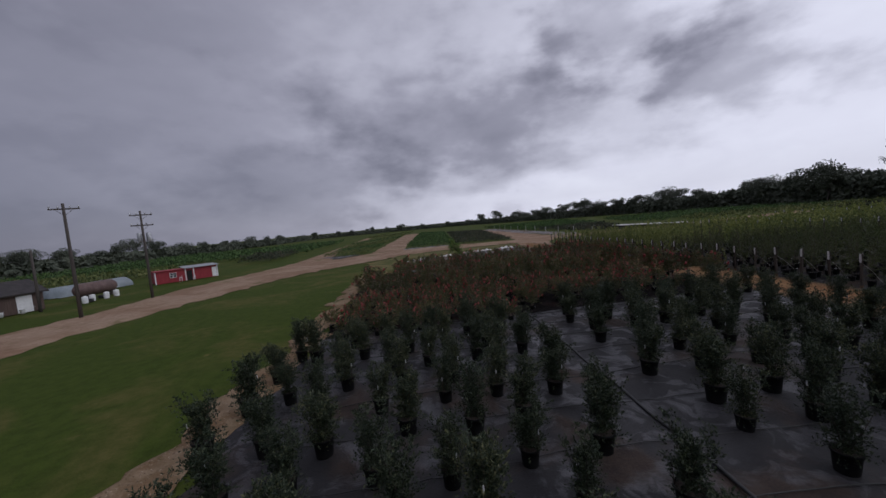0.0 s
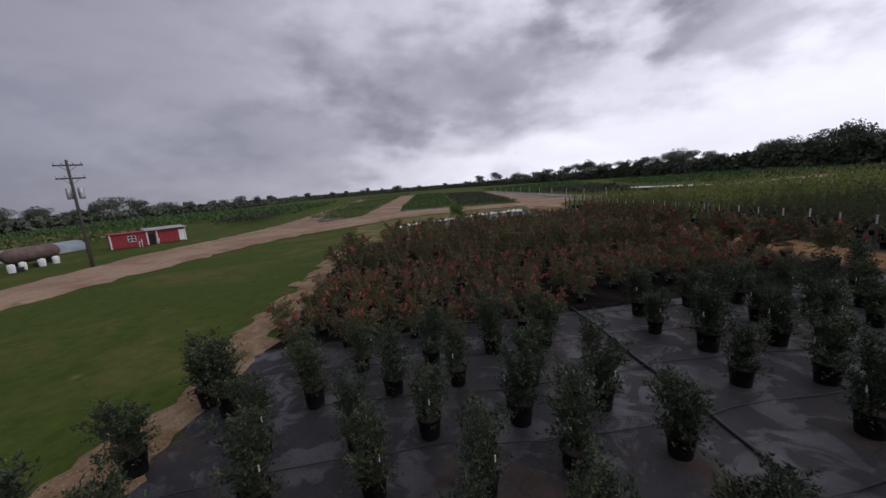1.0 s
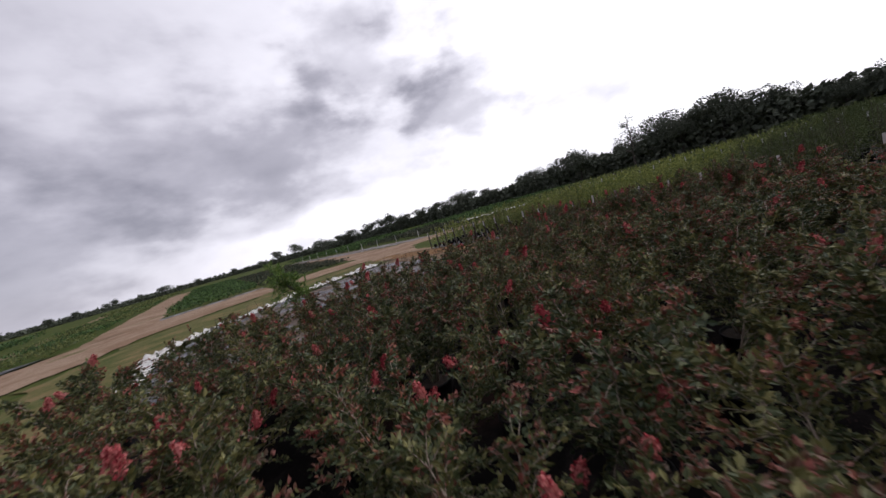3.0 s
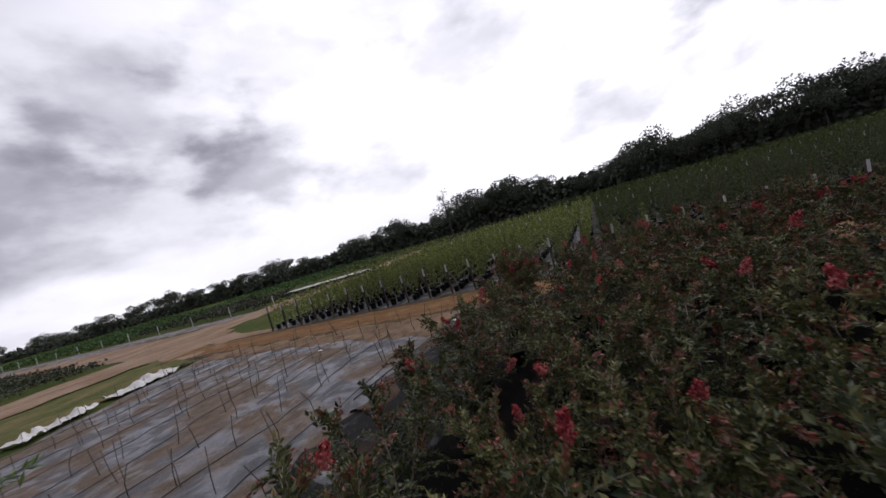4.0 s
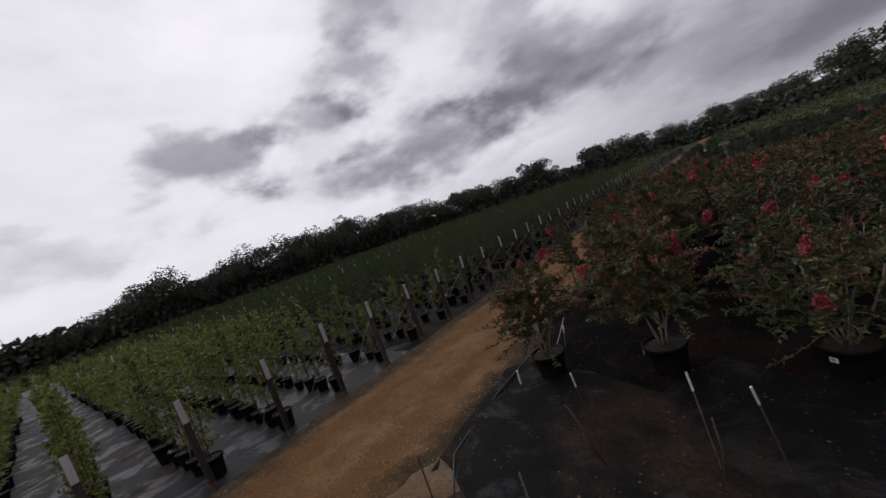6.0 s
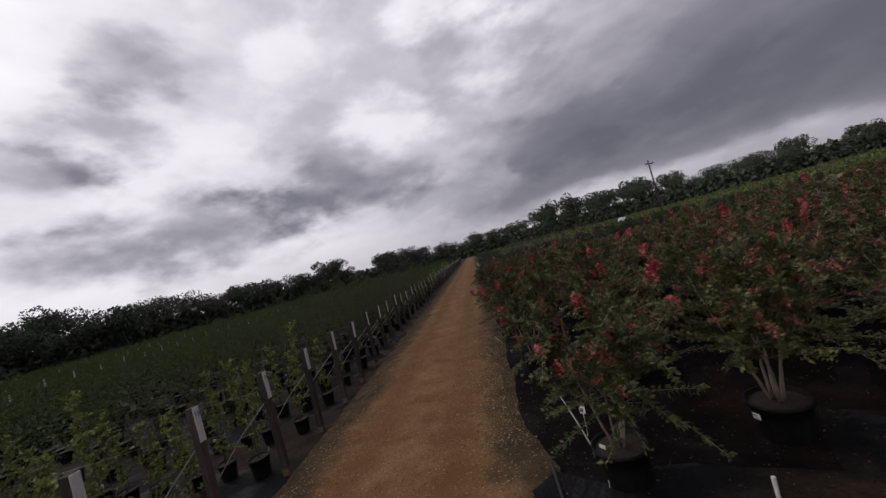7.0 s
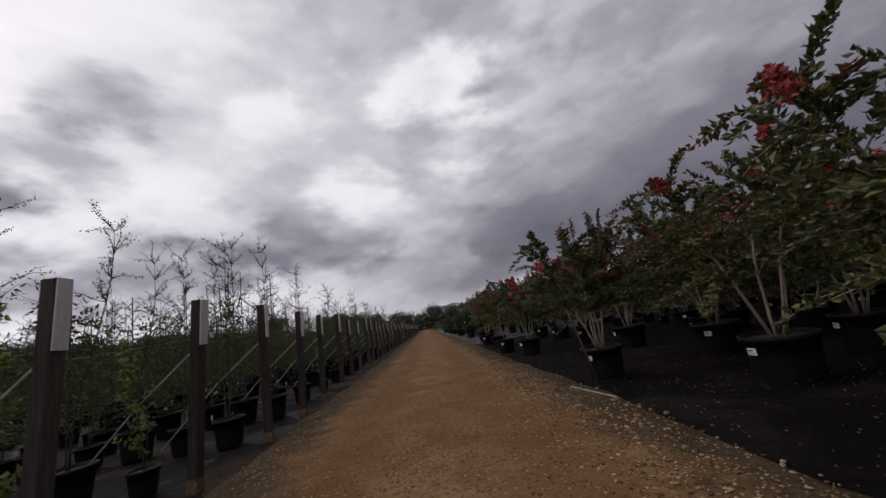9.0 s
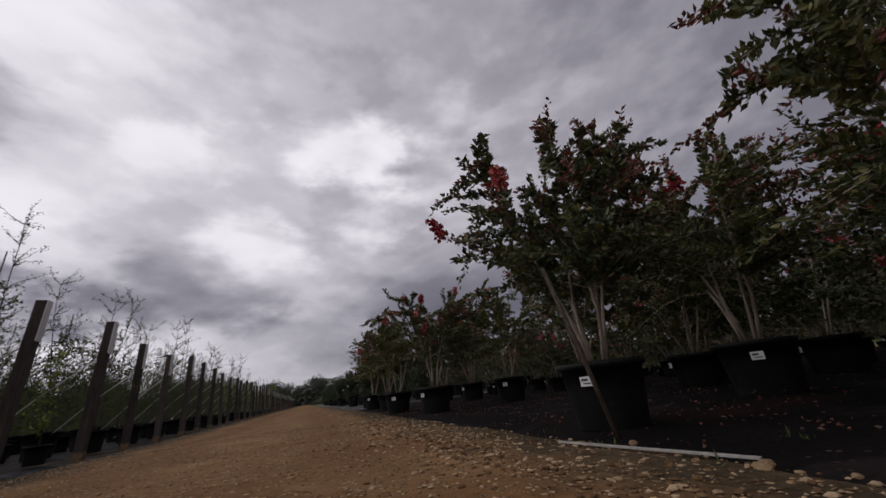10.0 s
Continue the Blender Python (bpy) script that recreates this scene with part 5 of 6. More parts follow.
def build_woods():
    r = np.random.default_rng(31)
    leaf, wood = Shape(), Shape()
    kinds = [far_tree(r, 10.0, 2500, w) for w in (0.48, 0.6, 0.42, 0.54, 0.66, 0.44, 0.56)]
    for i in range(260):
        a = 2 * np.pi * i / 260 + r.normal() * 0.012
        # the edge of the woods: close in the west and north, far in the south-east
        deg = math.degrees(a) % 360
        dist = np.interp(deg, EDGE_DEG, EDGE_DIST)
        h = np.interp(deg, [0, 30, 52, 66, 76, 92, 104, 128, 140, 165, 185, 200, 212, 225, 245, 258, 266, 288, 296, 312, 330, 360], [9.5, 10, 10.5, 13, 15.5, 13, 13.5, 15.4, 16, 15.6, 14.2, 14, 13.5, 12.4, 12.5, 10, 6.5, 6.5, 8, 9, 9, 9.5]) * (0.92 + 0.35 * fbm(a * 9, 2.0)) * r.uniform(0.66, 1.12)
        dist += r.uniform(0, 14)
        l, w = kinds[int(r.integers(7))]
        h *= 1.0 if r.random() < 0.8 else 1.16
        for src, dst in ((l, leaf), (w, wood)):
            v = np.concatenate(src.v) * (h / 10.0)
            b = r.uniform(0, 6.28)
            v = np.stack([v[:, 0] * math.cos(b) - v[:, 1] * math.sin(b) + dist * math.cos(a), v[:, 0] * math.sin(b) + v[:, 1] * math.cos(b) + dist * math.sin(a) + 10, v[:, 2]], 1)
            dst.add(v, src.f)
    # undergrowth that closes the foot of the woods
    n = 46000
    a = r.uniform(0, 2 * np.pi, n)
    deg = np.degrees(a) % 360
    d = np.interp(deg, EDGE_DEG, EDGE_DIST) + r.uniform(0, 10, n)
    pos = np.stack([d * np.cos(a), d * np.sin(a) + 10, r.uniform(0, 1, n) ** 1.2 * np.interp(deg, [0, 95, 150, 200, 250, 270, 290, 360], [5, 6, 8, 8, 5, 3, 3, 5])], 1)
    leaf.leaves(pos, r.normal(size=(n, 3)), r.uniform(1.2, 2.2, n), r.uniform(0.9, 1.7, n), r)
    # the dark inside of the woods behind the first trees
    inside, k = Shape(), 240
    ring = []
    for z in (0, 1):
        for i in range(k):
            t = 2 * np.pi * i / k
            g = math.degrees(t)
            e = np.interp(g, EDGE_DEG, EDGE_DIST) + 13 + 3 * fbm(i * 0.7, 3.0)
            ring.append((e * math.cos(t), e * math.sin(t) + 10, z * np.interp(g, [0, 95, 150, 200, 250, 270, 290, 360], [4.5, 5.5, 7.5, 7.5, 4.5, 2.5, 2.5, 4.5]) * (1 + 0.2 * fbm(i * 0.9, 8.0))))
    inside.add(ring, [(i, (i + 1) % k, (i + 1) % k + k, i + k) for i in range(k)])
    w = tagged(new("far_woods"), "dark band of mixed woodland round the fields", "woods", kind="stuff")
    part("foliage", leaf, M["woods"], w)
    part("trunks", wood, M["greybark"], w)
    part("undergrowth", inside, M["woods"], w)
    # trees that stand out of the line
    for x, y, h, wide, n, label in ((-109, -59, 13.0, 0.44, 1700, "broad dark oak at the wood edge"), (-104, 64, 14.2, 0.38, 2000, "tall dark oak at the wood edge"), (-100, 99, 15.2, 0.40, 800, "open-crowned tree at the wood edge"), (-91, 115, 14.9, 0.52, 2600, "round dense oak at the wood edge"), (-36, 160, 14.2, 0.32, 1500, "tall narrow tree at the wood edge"), (-28, 133, 11.4, 0.28, 900, "tall narrow tree at the wood edge"), (30, 136, 14.4, 0.44, 1700, "broad dark tree at the wood edge"), (38, 132, 14, 0.46, 1700, "broad dark tree at the wood edge"), (47, 128, 13, 0.48, 1700, "broad dark tree at the wood edge")):
        l, t = far_tree(r, h, n, wide)
        ob = thing("tree", label, "tree", "trees at the wood edge")
        part("trunk", t, M["greybark"], ob)
        part("crown", l, M["woods"], ob)
        ob.matrix_basis = at(x, y)
    # one old tree that has lost most of its leaves
    l, t = Shape(), Shape()
    trunk, _ = limb(r, (0, 0, -0.1), (0.02, 0, 1), 11.6, 0.04, 7)
    t.tube(trunk, np.linspace(0.30, 0.07, len(trunk)), 6)
    for j in range(3, 8):
        for _ in range(3):
            b = r.uniform(0, 6.28)
            q, _ = limb(r, trunk[j], (math.cos(b), math.sin(b), r.uniform(0.3, 0.9)), r.uniform(2.2, 4.0), 0.16, 5)
            t.tube(q, np.linspace(0.13, 0.045, len(q)), 4, False)
            for k in (2, 3, 4, 5):
                for _ in range(2):
                    w, _ = limb(r, q[k], (r.normal(), r.normal(), r.uniform(0.1, 1.0)), r.uniform(0.8, 1.6), 0.25, 3)
                    t.tube(w, np.linspace(0.06, 0.025, len(w)), 3, False)
                    if r.random() < 0.45:
                        p = w[-1] + r.normal(size=(9, 3)) * 0.35
                        l.leaves(p, r.normal(size=(9, 3)), r.uniform(0.25, 0.45, 9), r.uniform(0.25, 0.4, 9), r)
    ob = thing("tree", "thin half-bare tree above the woods", "tree", "trees at the wood edge")
    part("trunk", t, M["greybark"], ob)
    part("crown", l, M["woods"], ob)
    ob.matrix_basis = at(-98, -34, 0, 40, 1.08)


build_woods()


# ---- far beds ----
def plant_bed(name, corners, tall, density, mat, label, leaf=0.3):
    """A bed full of plants, past counting: many leaves over a quadrilateral."""
    r = np.random.default_rng(int(abs(corners[0][0] * 7 + corners[0][1] * 3)) + 5)
    c = np.array(corners, float)
    area = 0.5 * abs(np.cross(c[2] - c[0], c[3] - c[1]))
    n = int(area * density)
    u, v = r.random(n), r.random(n)
    p = (c[0] * ((1 - u) * (1 - v))[:, None] + c[1] * (u * (1 - v))[:, None] + c[2] * (u * v)[:, None] + c[3] * ((1 - u) * v)[:, None])
    z = tall * r.uniform(0.25, 1.0, n) * (0.85 + 0.25 * np.sin(p[:, 0] * 0.9) * np.sin(p[:, 1] * 0.7))
    s = Shape()
    s.leaves(np.c_[p, z], r.normal(size=(n, 3)) + np.array([0, 0, 0.8]), r.uniform(0.6, 1.2, n) * leaf, r.uniform(0.5, 1.0, n) * leaf * 0.8, r)
    ob = tagged(new(name, s.mesh(name, mat)), label, "plant bed", kind="stuff")
    return ob


def build_far_beds():
    plant_bed("green_bed", [(8.8, -33.4), (19.0, -33.4), (13.2, -150), (2.5, -128)], 0.7, 6, M["crop"], "bright green bed of low potted plants", 0.4)
    plant_bed("dark_bed", [(8.5, -33.0), (-2.6, -30.2), (-10.4, -105), (1.7, -122)], 0.6, 7, M["crop_dark"], "dark brownish bed of low potted plants", 0.35)
    for i in range(6):
        a, b = i / 6, (i + 0.82) / 6
        p = [(26.6 + (21.0 - 26.6) * t, -30 + (-140 + 30) * t) for t in (a, b)]
        q = [(34.8 + (38.0 - 34.8) * t, -30 + (-95 + 30) * t) for t in (a, b)]
        pale = i % 3 != 1
        plant_bed("mixed_bed", [p[0], p[1], q[1], q[0]], 0.6, 6, M["crop_pale" if pale else "crop"], "yellowish green bed of low potted plants" if pale else "green bed of low potted plants", 0.35)
    sheet("bed_edge", [(35.2, -28.6), (30.8, -23.8)], [(34.8, -30.6), (26.4, -30.6)], 0.05, M["fabric"], "dark fabric edge of a far bed", "nursery bed", 0.03, 4, 1.0, 0.2, 0.3)
    sheet("far_fabric_bed", [(8.7, -31.4), (19.3, -31.2)], [(8.7, -33.6), (19.2, -33.6)], 0.045, M["pale_fabric"], "strip of grey fabric before the green bed", "nursery bed", 0.04, 4, 1.5, 0.2, 0.2)
    # the long beds in the west: grey fabric, then tall brownish and bright green plants
    sheet("far_fabric_bed", [(-13.5, -27), (-12, -50), (-11.5, -110)], [(-18, -27), (-17.4, -50), (-17, -110)], 0.04, M["pale_fabric"], "long strip of grey fabric beside the far hedge bed", "nursery bed", 0.04, 6, 2.0, 0.3, 0.2)
    plant_bed("hedge_bed", [(-18.6, -31), (-27, -33), (-38, -62), (-18, -62)], 1.1, 7, M["crop_dark"], "long brownish bed of tall potted plants", 0.45)
    plant_bed("hedge_bed", [(-18, -62), (-38, -62), (-60, -140), (-17, -130)], 1.1, 4.5, M["crop"], "long bright green bed of tall potted plants", 0.55)
    plant_bed("dark_row", [(-22, -25.5), (-30, -24.5), (-34, -28), (-20, -30)], 0.6, 6, M["crop_dark"], "dark rows of small potted plants", 0.35)
    plant_bed("shrub_field", [(-42, -50), (-100, -48), (-100, -95), (-60, -100)], 1.0, 2.8, M["crop"], "green field of shrubs towards the woods", 0.6)
    plant_bed("shrub_field", [(-46, -36), (-100, -26), (-100, -44), (-52, -48)], 1.1, 3.0, M["crop_pale"], "yellow green strip of shrubs beyond the white cover", 0.6)
    plant_bed("shrub_field", [(-72, -11), (-100, -6), (-100, -20), (-66, -26)], 1.2, 3.0, M["crop_dark"], "dark strip of shrubs before the woods", 0.6)
    plant_bed("shrub_field", [(-104, 0), (-71, 0), (-71, 150), (-104, 130)], 1.9, 2.2, M["cypress"], "dense dark green field of young trees", 0.9)
    # the long low white cover over one bed
    s, dark = Shape(), Shape()
    a, b = np.array((-27.4, -45.0)), np.array((-36.6, -26.0))
    along = (b - a) / np.linalg.norm(b - a)
    side = np.array((-along[1], along[0]))
    v = []
    for k in range(41):
        p = a + (b - a) * k / 40
        for w, z in ((-0.8, 0.36), (-0.6, 0.52), (0.0, 0.60 + 0.03 * math.sin(k * 1.7)), (0.6, 0.52), (0.8, 0.36)):
            v.append((*(p + side * w), z))
    s.add(v, [(k * 5 + j, k * 5 + j + 1, k * 5 + j + 6, k * 5 + j + 5) for k in range(40) for j in range(4)] + [(0, 1, 2, 3, 4), (204, 203, 202, 201, 200)])
    cover = thing("row_cover", "long low white plastic cover over a far bed", "row cover")
    part("sheet", s, M["white_sheet"], cover)
    turn = math.degrees(math.atan2(along[1], along[0]))
    dark.box(0, 0, 0.19, float(np.linalg.norm(b - a)), 1.4, 0.38, 0.02, pose(*((a + b) / 2), 0, 0, 0, turn))
    part("dark_base", dark, M["fabric"], cover, "black sides under the white cover")
    # behind the farm road and the shed
    plant_bed("bush_row", [(44, -32), (53, -34), (55, -50), (45, -50)], 1.7, 8, M["crop_dark"], "row of rounded dark green bushes", 0.45)
    plant_bed("hedge_field", [(46, -56), (110, -40), (115, -110), (47, -120)], 1.2, 2.2, M["crop"], "green field of shrubs behind the shed", 0.7)
    plant_bed("hedge_field", [(62, -20), (115, -10), (115, -36), (60, -30)], 1.0, 2.0, M["crop_pale"], "pale green field behind the sheds", 0.7)
    plant_bed("mixed_bed", [(24, -145), (40, -140), (36, -200), (16, -200)], 0.7, 2.4, M["crop_pale"], "yellowish green bed of low potted plants", 0.6)
    # north of the shrubs
    plant_bed("pale_field", [(24, 50), (62, 42), (112, 92), (30, 128)], 0.5, 2.6, M["crop_pale"], "yellow green field beyond the shrubs", 0.6)
    plant_bed("myrtle_field", [(4.6, 46), (22, 46), (22, 92), (4.6, 92)], 1.6, 6, M["myrtle"], "reddish green field of potted shrubs", 0.3)
    plant_bed("shrub_field", [(1.8, 64), (30, 93), (34, 140), (1.8, 150)], 1.2, 3.0, M["crop_dark"], "dark green rows of shrubs at the lane's end", 0.5)
    # white marker posts along the long western strip
    r = np.random.default_rng(61)
    s = Shape()
    s.box(0, 0, 0.9, 0.12, 0.12, 1.8, 0.01)
    mesh = s.mesh("marker_post", M["whitewood"])
    for i in range(11):
        t = i / 10
        ob = tagged(new("marker_post", mesh), "white marker post along the grey fabric strip", "post", "marker posts")
        ob.matrix_basis = at(-18.3 + 0.8 * t, -28 - 82 * t, 0, r.uniform(0, 90), 0.75)


build_far_beds()


# ---- the yard: poles, sheds, tanks ----
def build_pole(x, y, h, arms, label, lean=0.0):
    ob = thing("utility_pole", label, "utility pole", "utility poles")
    s = Shape()
    s.tube([(0, 0, -0.1), (0, 0, h * 0.5), (0, 0, h)], [0.13, 0.11, 0.085], 10)
    part("pole", s, M["pole"], ob, "", True)
    for z in arms:
        s = Shape()
        s.box(0, -0.12, z, 1.75, 0.08, 0.10, 0.01)
        s.tube([(-0.5, -0.12, z - 0.05), (0, -0.08, z - 0.5)], 0.015, 5)
        s.tube([(0.5, -0.12, z - 0.05), (0, -0.08, z - 0.5)], 0.015, 5)
        arm = part("crossarm", s, M["pole"], ob)
        for dx in (-0.8, -0.33, 0.33, 0.8):
            s = Shape()
            s.lathe([(0.0, z + 0.25), (0.045, z + 0.23), (0.06, z + 0.17), (0.035, z + 0.14), (0.055, z + 0.10), (0.02, z + 0.05)], 8, (dx, -0.12, 0))
            part("insulator", s, M["steel"], arm)
    ob.matrix_basis = pose(x, y, 0, 0, lean, 25)
    return ob


def build_yard():
    p1 = build_pole(42.9, 11.8, 8.7, (8.3,), "tall weathered wooden utility pole with one crossarm")
    p2 = build_pole(43.15, 3.8, 8.5, (8.1, 7.1), "tall weathered utility pole with two crossarms and transformers")
    for dx in (-0.35, 0.35):
        s = Shape()
        s.lathe([(0.0, 5.5), (0.18, 5.5), (0.2, 5.6), (0.2, 6.3), (0.15, 6.38), (0.0, 6.4)], 12, (dx, -0.26, 0))
        part("transformer", s, M["steel"], p2, "grey metal transformer can", True)
    build_pole(51.6, 5.6, 5.6, (), "short bare wooden pole by the barn")
    build_pole(29.1, 59.5, 8.7, (8.1,), "wooden utility pole beyond the fields")

    # the red shed: two rooms under one pale roof
    shed = thing("red_shed", "small red board shed with white trim and metal roof", "shed")
    s = Shape()
    s.box(0, 0, 1.25, 5.2, 4.4, 2.5, 0.02)
    part("wall", s, M["redwall"], shed)
    s = Shape()
    s.box(5.6, 0, 1.3, 6.0, 4.4, 2.6, 0.02)
    part("wall", s, M["redwall"], shed)
    s = Shape()
    s.box(0, 0, 2.56, 5.5, 4.9, 0.1, 0.02)
    part("roof", s, M["redwall"], shed)
    s = Shape()
    s.box(5.7, 0, 2.78, 6.6, 5.2, 0.09, 0.02, pose(0, 0, 0, 3, 0, 0))
    part("roof", s, M["steel"], shed, "pale corrugated metal roof")
    for x in (-2.6, 2.62, 4.1, 8.6):
        s = Shape()
        s.box(x, -2.24, 1.25, 0.2, 0.09, 2.5, 0.01)
        part("corner_trim", s, M["whitetrim"], shed, "white corner board")
    s = Shape()
    s.box(8.0, -2.22, 1.15, 0.9, 0.06, 2.1, 0.01)
    part("door", s, M["whitetrim"], shed, "white door")
    # no opening: a near-black panel on the wall gives the shade inside
    s = Shape()
    s.box(3.3, -2.22, 1.05, 1.0, 0.05, 2.05, 0.01)
    part("doorway", s, M["dark"], shed, "near-black panel standing for the unlit open doorway")
    win = Shape()
    for dx in (-0.55, 0, 0.55):
        win.box(0.4 + dx, -2.25, 1.5, 0.07, 0.08, 1.0, 0.01)
    for dz in (-0.5, 0, 0.5):
        win.box(0.4, -2.25, 1.5 + dz, 1.17, 0.07, 0.07, 0.01)
    wf = part("window_frame", win, M["whitetrim"], shed, "white window frame")
    s = Shape()
    s.box(0.4, -2.215, 1.5, 1.1, 0.03, 1.0, 0.0)
    part("pane", s, M["glass"], wf)
    shed.matrix_basis = at(51.0, -11.1, 0, -138, 0.64)
    for dx, dy, w, h in ((-3.0, 1.2, 0.7, 0.5), (2.0, 1.0, 0.5, 0.9)):
        ob = thing("yard_chair", "white plastic chair standing before the shed", "chair", "chairs by the shed")
        s = Shape()
        s.box(0, 0, h, w, 0.45, 0.06, 0.02)
        part("seat", s, M["whitetrim"], ob)
        for a in (-1, 1):
            for b in (-1, 1):
                s = Shape()
                s.box(a * w * 0.42, b * 0.18, h / 2, 0.05, 0.05, h, 0.005)
                part("leg", s, M["whitetrim"], ob)
        s = Shape()
        s.box(0, 0.2, h + 0.22, w, 0.05, 0.4, 0.01)
        part("backrest", s, M["whitetrim"], ob)
        ob.matrix_basis = at(48.2 + 0.05 * dx, -10.2 + 0.5 * dx, 0, 120, 0.7)

    # the long brown barn
    barn = thing("brown_barn", "low weathered brown barn with dark shingle roof", "barn")
    s = Shape()
    s.box(0, 0, 1.3, 17, 6, 2.6, 0.03)
    part("wall", s, M["brownwall"], barn)
    s = Shape()
    roof = [(-8.9, -3.5, 2.5), (8.9, -3.5, 2.5), (8.9, 0, 4.1), (-8.9, 0, 4.1), (-8.9, 3.5, 2.5), (8.9, 3.5, 2.5)]
    lower = [(x, y, z - 0.16) for x, y, z in roof]
    s.add(roof + lower, [(0, 1, 2, 3), (3, 2, 5, 4), (7, 6, 9, 8), (8, 9, 10, 11), (0, 6, 7, 1), (4, 5, 11, 10), (1, 7, 8, 2), (2, 8, 11, 5), (0, 3, 9, 6), (3, 4, 10, 9)])
    part("roof", s, M["darkroof"], barn)
    s = Shape()
    s.add([(-8.45, -2.9, 2.55), (-8.45, 2.9, 2.55), (-8.45, 0, 3.9), (8.45, -2.9, 2.55), (8.45, 2.9, 2.55), (8.45, 0, 3.9)], [(0, 2, 1), (3, 4, 5)])
    part("gable", s, M["brownwall"], barn)
    # the two doorways are near-black panels, their inner shade painted on
    for x, w, mt, nm in ((-5.2, 1.6, "dark", "doorway"), (-0.6, 1.1, "dark", "doorway"), (6.6, 1.5, "whitetrim", "door")):
        s = Shape()
        s.box(x, -3.03, 1.1, w, 0.06, 2.15, 0.01)
        part(nm, s, M[mt], barn)
    barn.matrix_basis = at(56.8, 9.0, 0, -109, 0.72)

    # the cream tank
    tank = thing("water_tank", "tall cream plastic water tank on the grass", "tank")
    prof = [(0.0, 0.0), (1.75, 0.0)]
    for i in range(9):
        z = 0.1 + i * 0.46
        prof += [(1.78, z), (1.83, z + 0.1), (1.83, z + 0.3), (1.78, z + 0.4)]
    prof += [(1.7, 4.35), (1.0, 4.7), (0.35, 4.8), (0.35, 4.95), (0.0, 4.95)]
    s = Shape()
    s.lathe(prof, 28)
    part("shell", s, M["cream"], tank, "", True)
    s = Shape()
    s.tube([(1.9, 0, 0.0), (1.92, 0, 2.5), (1.9, 0, 4.4), (1.2, 0, 4.75)], 0.05, 6)
    part("pipe", s, M["whitetrim"], tank)
    tank.matrix_basis = at(52.4, 13.0, 0, 200, 0.72)
    # the gas tank on its cradle
    gas = thing("gas_tank", "long rusty horizontal gas tank on low cradle", "tank")
    s = Shape()
    s.lathe([(0.0, -3.0), (0.5, -2.9), (0.85, -2.5), (0.95, -2.2), (0.95, 2.2), (0.85, 2.5), (0.5, 2.9), (0.0, 3.0)], 16)
    s.v = [moved(v, pose(0, 0, 1.4, 0, 90, 0)) for v in s.v]
    part("shell", s, M["rust"], gas, "", True)
    for x in (-1.7, 1.7):
        s = Shape()
        s.box(x, 0, 0.35, 0.3, 1.5, 0.7, 0.02)
        part("cradle", s, M["pole"], gas)
    gas.matrix_basis = at(52.6, -1.6, 0, 82, 0.75)
    # covered frame behind
    s = Shape()
    ang = np.linspace(0, np.pi, 9)
    prof = [(3.0 * math.cos(a), 2.2 * math.sin(a)) for a in ang]
    v = [(x, py, pz) for x in (-8, 8) for py, pz in prof]
    s.add(v, [(i, i + 1, i + 10, i + 9) for i in range(8)] + [tuple(range(8, -1, -1)), tuple(range(9, 18))])
    ob = tagged(new("hoop_house", s.mesh("hoop_house", M["bluegrey"], True)), "low blue grey covered hoop house", "hoop house")
    ob.matrix_basis = at(59.5, -9.0, 0, 78, 0.55)
    # loose things in the yard
    r = np.random.default_rng(44)
    for i in range(7):
        x, y = 50.3 + r.uniform(-0.4, 0.9), 2.9 - 0.65 * i
        if i % 2 == 0:
            s = Shape()
            s.lathe([(0.30, 0.0), (0.33, 0.35), (0.34, 0.75), (0.30, 0.88), (0.12, 0.9), (0.12, 0.95), (0.0, 0.95)], 12)
            ob = tagged(new("drum", s.mesh("drum", M["whitetrim"], True)), "white plastic drum standing in the yard", "drum", "drums in the yard")
            ob.matrix_basis = at(x, y, 0, 0, 0.75)
        else:
            s = Shape()
            s.lathe([(0.28, 0.0), (0.46, 0.02), (0.5, 0.10), (0.46, 0.2), (0.28, 0.22), (0.26, 0.11), (0.28, 0.0)], 16)
            for k in range(2):
                s2 = Shape()
                s2.v, s2.f, s2.n = [v + np.array([0, 0, 0.225 * k]) for v in s.v], list(s.f), s.n
                ob = tagged(new("old_tyre", s2.mesh("old_tyre", M["rubber"], True)), "old black tyre stacked in the yard", "tyre", "tyres in the yard")
                ob.matrix_basis = at(x, y, 0, 0, 0.75)
    for x, y in ((52.4, 9.6), (53.2, 8.2), (53.5, 7.0), (52.9, 5.8), (53.2, 4.6)):
        s = Shape()
        s.lathe([(0.0, 0.0), (0.22, 0.0), (0.26, 0.5), (0.28, 0.55), (0.25, 0.55), (0.2, 0.05), (0.0, 0.05)], 12)
        ob = tagged(new("bucket", s.mesh("bucket", M["whitetrim"], True)), "white bucket by the barn", "bucket", "buckets by the barn")
        ob.matrix_basis = at(x, y, 0, 0, 0.75)

    # the parked van beyond the north field
    van = thing("parked_van", "silver white van parked beyond the fields", "van")
    prof = [(-2.3, 0.45), (-2.35, 1.0), (-2.2, 1.15), (-1.3, 1.25), (-0.7, 1.85), (1.9, 1.9), (2.2, 1.7), (2.3, 0.5)]
    s = Shape()
    v = [(x, y * (0.88 if z > 1.3 else 1.0), z) for y in (-0.95, 0.95) for x, z in prof]
    k = len(prof)
    s.add(v, [tuple(range(k)), tuple(range(2 * k - 1, k - 1, -1))] + [(i, i + k, (i + 1) % k + k, (i + 1) % k) for i in range(k)])
    part("body", s, M["carwhite"], van)
    s = Shape()
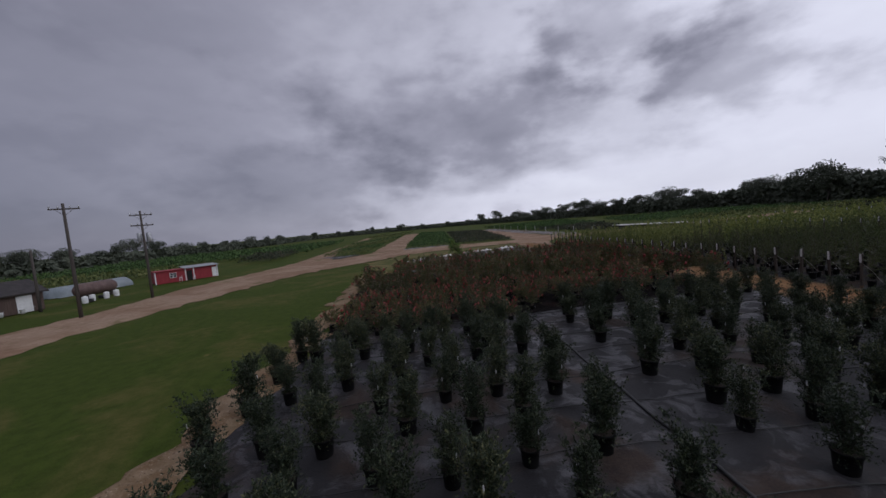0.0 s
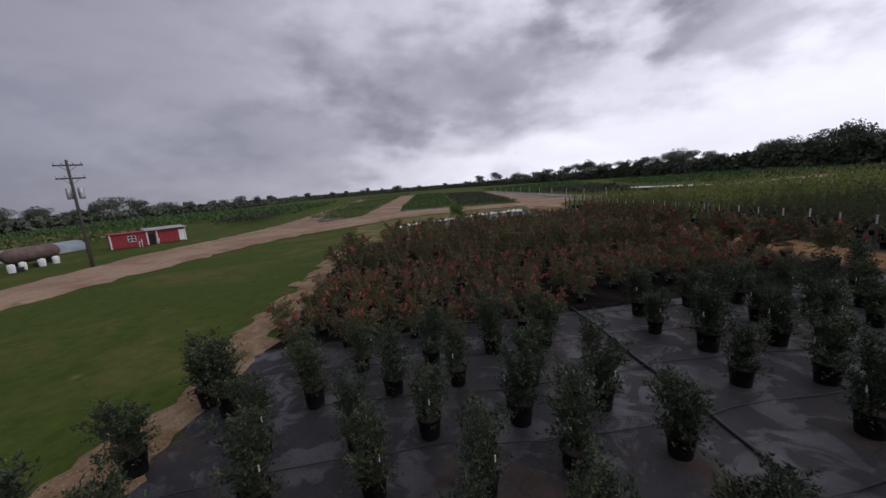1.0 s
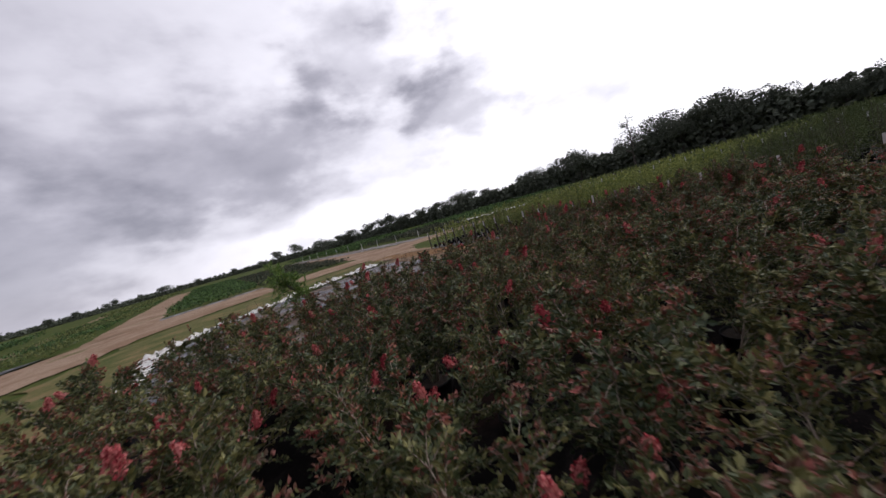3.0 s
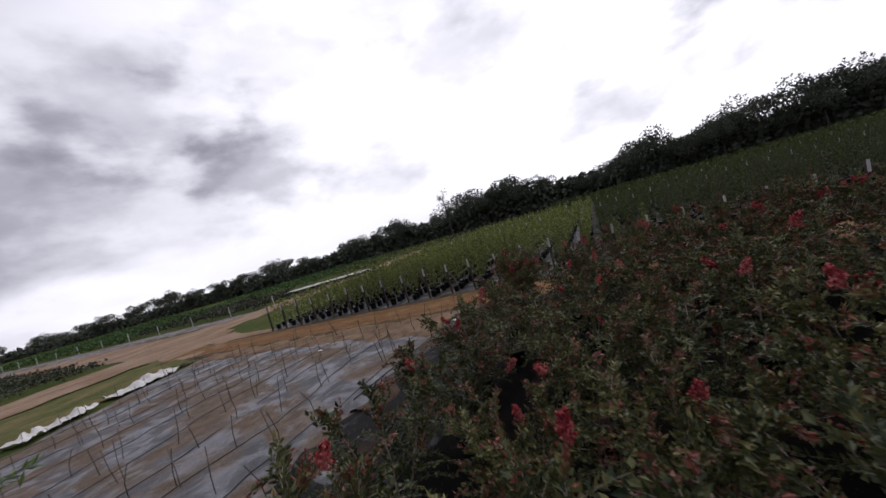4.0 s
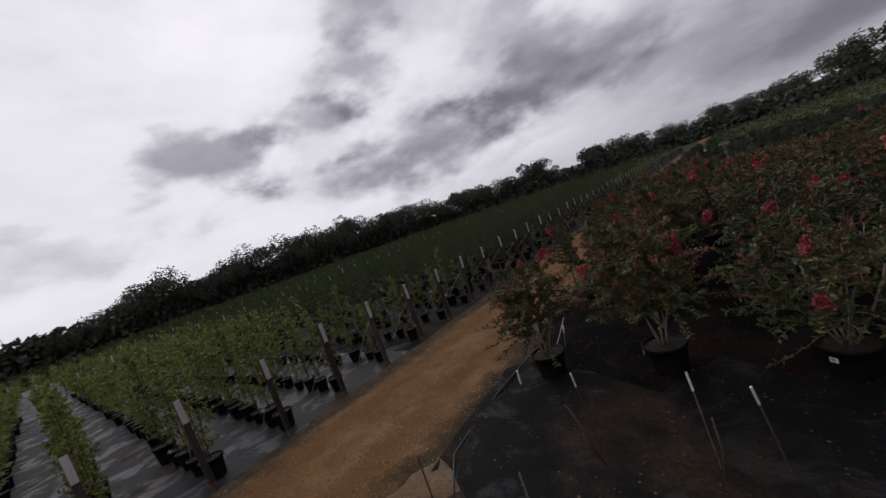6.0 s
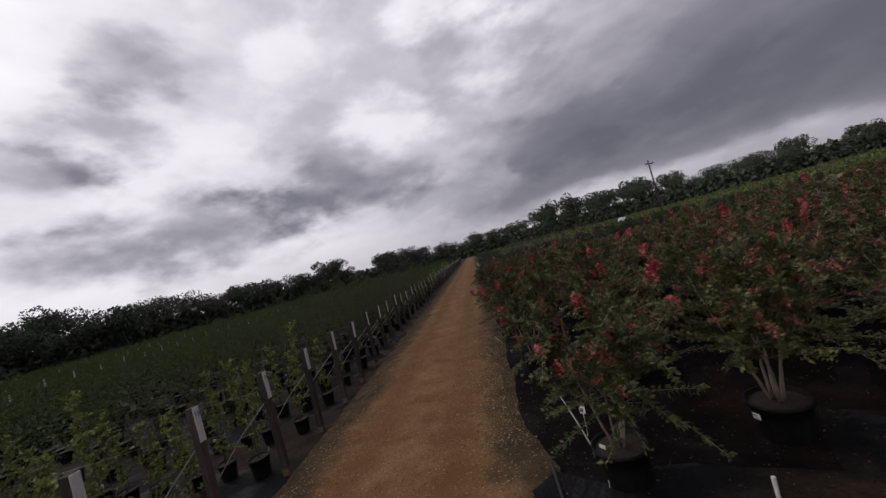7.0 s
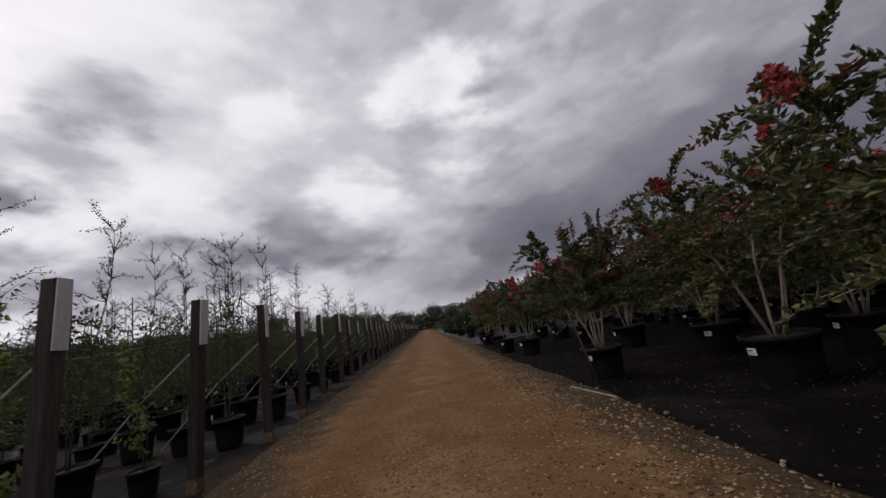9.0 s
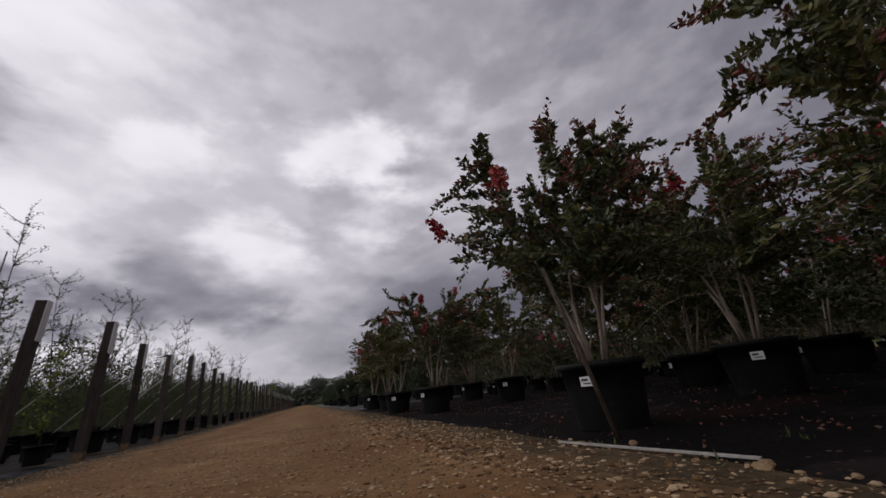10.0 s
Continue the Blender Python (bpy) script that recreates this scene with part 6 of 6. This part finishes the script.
    for y in (-0.9, 0.9):
        s.box(0.5, y, 1.52, 2.3, 0.06, 0.42, 0.02)
    part("window", s, M["glass"], van)
    for x in (-1.5, 1.5):
        for y in (-0.85, 0.85):
            s = Shape()
            s.lathe([(0.0, -0.11), (0.3, -0.11), (0.34, -0.06), (0.34, 0.06), (0.3, 0.11), (0.0, 0.11)], 14)
            s.v = [moved(q, pose(x, y, 0.34, 90, 0, 0)) for q in s.v]
            part("wheel", s, M["rubber"], van, "", True)
    van.matrix_basis = at(29.6, 75, 0.0, 60, 0.65)


build_yard()


# ---- gravel ----
def build_gravel():
    r = np.random.default_rng(51)
    s = Shape()
    base = np.array([(1, 0, 0), (-1, 0, 0), (0, 1, 0), (0, -1, 0), (0, 0, 1), (0, 0, -1)], float)
    g = (1 + 5 ** 0.5) / 2
    round_base = np.array([(-1, g, 0), (1, g, 0), (-1, -g, 0), (1, -g, 0), (0, -1, g), (0, 1, g), (0, -1, -g), (0, 1, -g), (g, 0, -1), (g, 0, 1), (-g, 0, -1), (-g, 0, 1)], float) / 1.9
    round_tri = [(0, 11, 5), (0, 5, 1), (0, 1, 7), (0, 7, 10), (0, 10, 11), (1, 5, 9), (5, 11, 4), (11, 10, 2), (10, 7, 6), (7, 1, 8), (3, 9, 4), (3, 4, 2), (3, 2, 6), (3, 6, 8), (3, 8, 9), (4, 9, 5), (2, 4, 11), (6, 2, 10), (8, 6, 7), (9, 8, 1)]
    tri = [(0, 2, 4), (2, 1, 4), (1, 3, 4), (3, 0, 4), (2, 0, 5), (1, 2, 5), (3, 1, 5), (0, 3, 5)]
    for i in range(36000):
        q = r.random()
        y = r.uniform(3, 34) if r.random() < 0.30 else r.uniform(8.5, 18)
        if q < 0.26:
            x = 0.34 + r.normal() * 0.28
        elif q < 0.31:
            x = -2.55 + r.normal() * 0.18
        else:
            x = r.uniform(-2.7, 0.7)
        if x > 0.86:
            continue
        size = 0.003 + (0.007 if q > 0.31 else 0.014) * r.random() ** 2.6
        e = min(x + 2.93, 1.0 - x) / 3.93
        if e < 0.01:
            continue
        ground_z = 0.03 + 0.022 * (fbm(x, y, 0.9) + 0.6) * min(1, e * 5) + 0.12 * e * (1 - e) - (0.05 * (1 - e * 18) if e < 0.055 else 0)
        big = size > 0.010
        shape = round_base if big else base
        v = shape * (1 + r.normal(size=(len(shape), 1)) * 0.16) * size * np.array([1, r.uniform(0.6, 1), r.uniform(0.3, 0.55)])
        a = r.uniform(0, 6.28)
        v = np.stack([v[:, 0] * math.cos(a) - v[:, 1] * math.sin(a) + x, v[:, 0] * math.sin(a) + v[:, 1] * math.cos(a) + y, v[:, 2] + ground_z + size * 0.15], 1)
        s.add(v, round_tri if big else tri)
    tagged(new("gravel", s.mesh("gravel", M["stone"])), "scattered pale gravel along the lane", "gravel", kind="stuff")

    # larger pale stones lying loose at the lane's edge
    forms = []
    for i in range(4):
        c = Shape()
        c.add(round_base * (1 + r.normal(size=(12, 1)) * 0.13) * np.array([1.0, 0.75, 0.55]), round_tri)
        forms.append(c.mesh("loose_stone", M["stone"]))
    for i in range(38):
        close = i < 15
        x, y = (0.66 + r.normal() * 0.12, r.uniform(12.55, 13.5)) if close else (0.52 + r.normal() * 0.16, r.uniform(5.5, 20))
        size = r.uniform(0.014, 0.034) if close else r.uniform(0.014, 0.026)
        ob = tagged(new("loose_stone", forms[i % 4]), "pale tan stone lying at the lane edge", "stone", "loose stones at the lane edge")
        ob.matrix_basis = at(x, y, 0.045, r.uniform(0, 360), size)

    # petals and dead leaves fallen round the pots
    litter = Shape()
    n = 2600
    x, y = 0.9 + np.abs(r.normal(size=n)) * 1.6, r.uniform(7.2, 20, n)
    z = np.array([0.034 + 0.05 * (fbm(a, b, 0.9) + 0.6) * min(1, (a - 0.48) / 21.4 * 5) + 0.006 for a, b in zip(x, y)])
    keep = np.array([fbm(a * 1.7, b * 1.7) > -0.05 for a, b in zip(x, y)])
    p = np.c_[x, y, z][keep]
    k = len(p)
    litter.leaves(p, r.normal(size=(k, 3)) * np.array([1, 1, 0.12]), r.uniform(0.014, 0.034, k), r.uniform(0.010, 0.020, k), r)
    tagged(new("leaf_litter", litter.mesh("leaf_litter", M["young"])), "fallen reddish petals and leaves on black fabric", "litter", kind="stuff")


build_gravel()
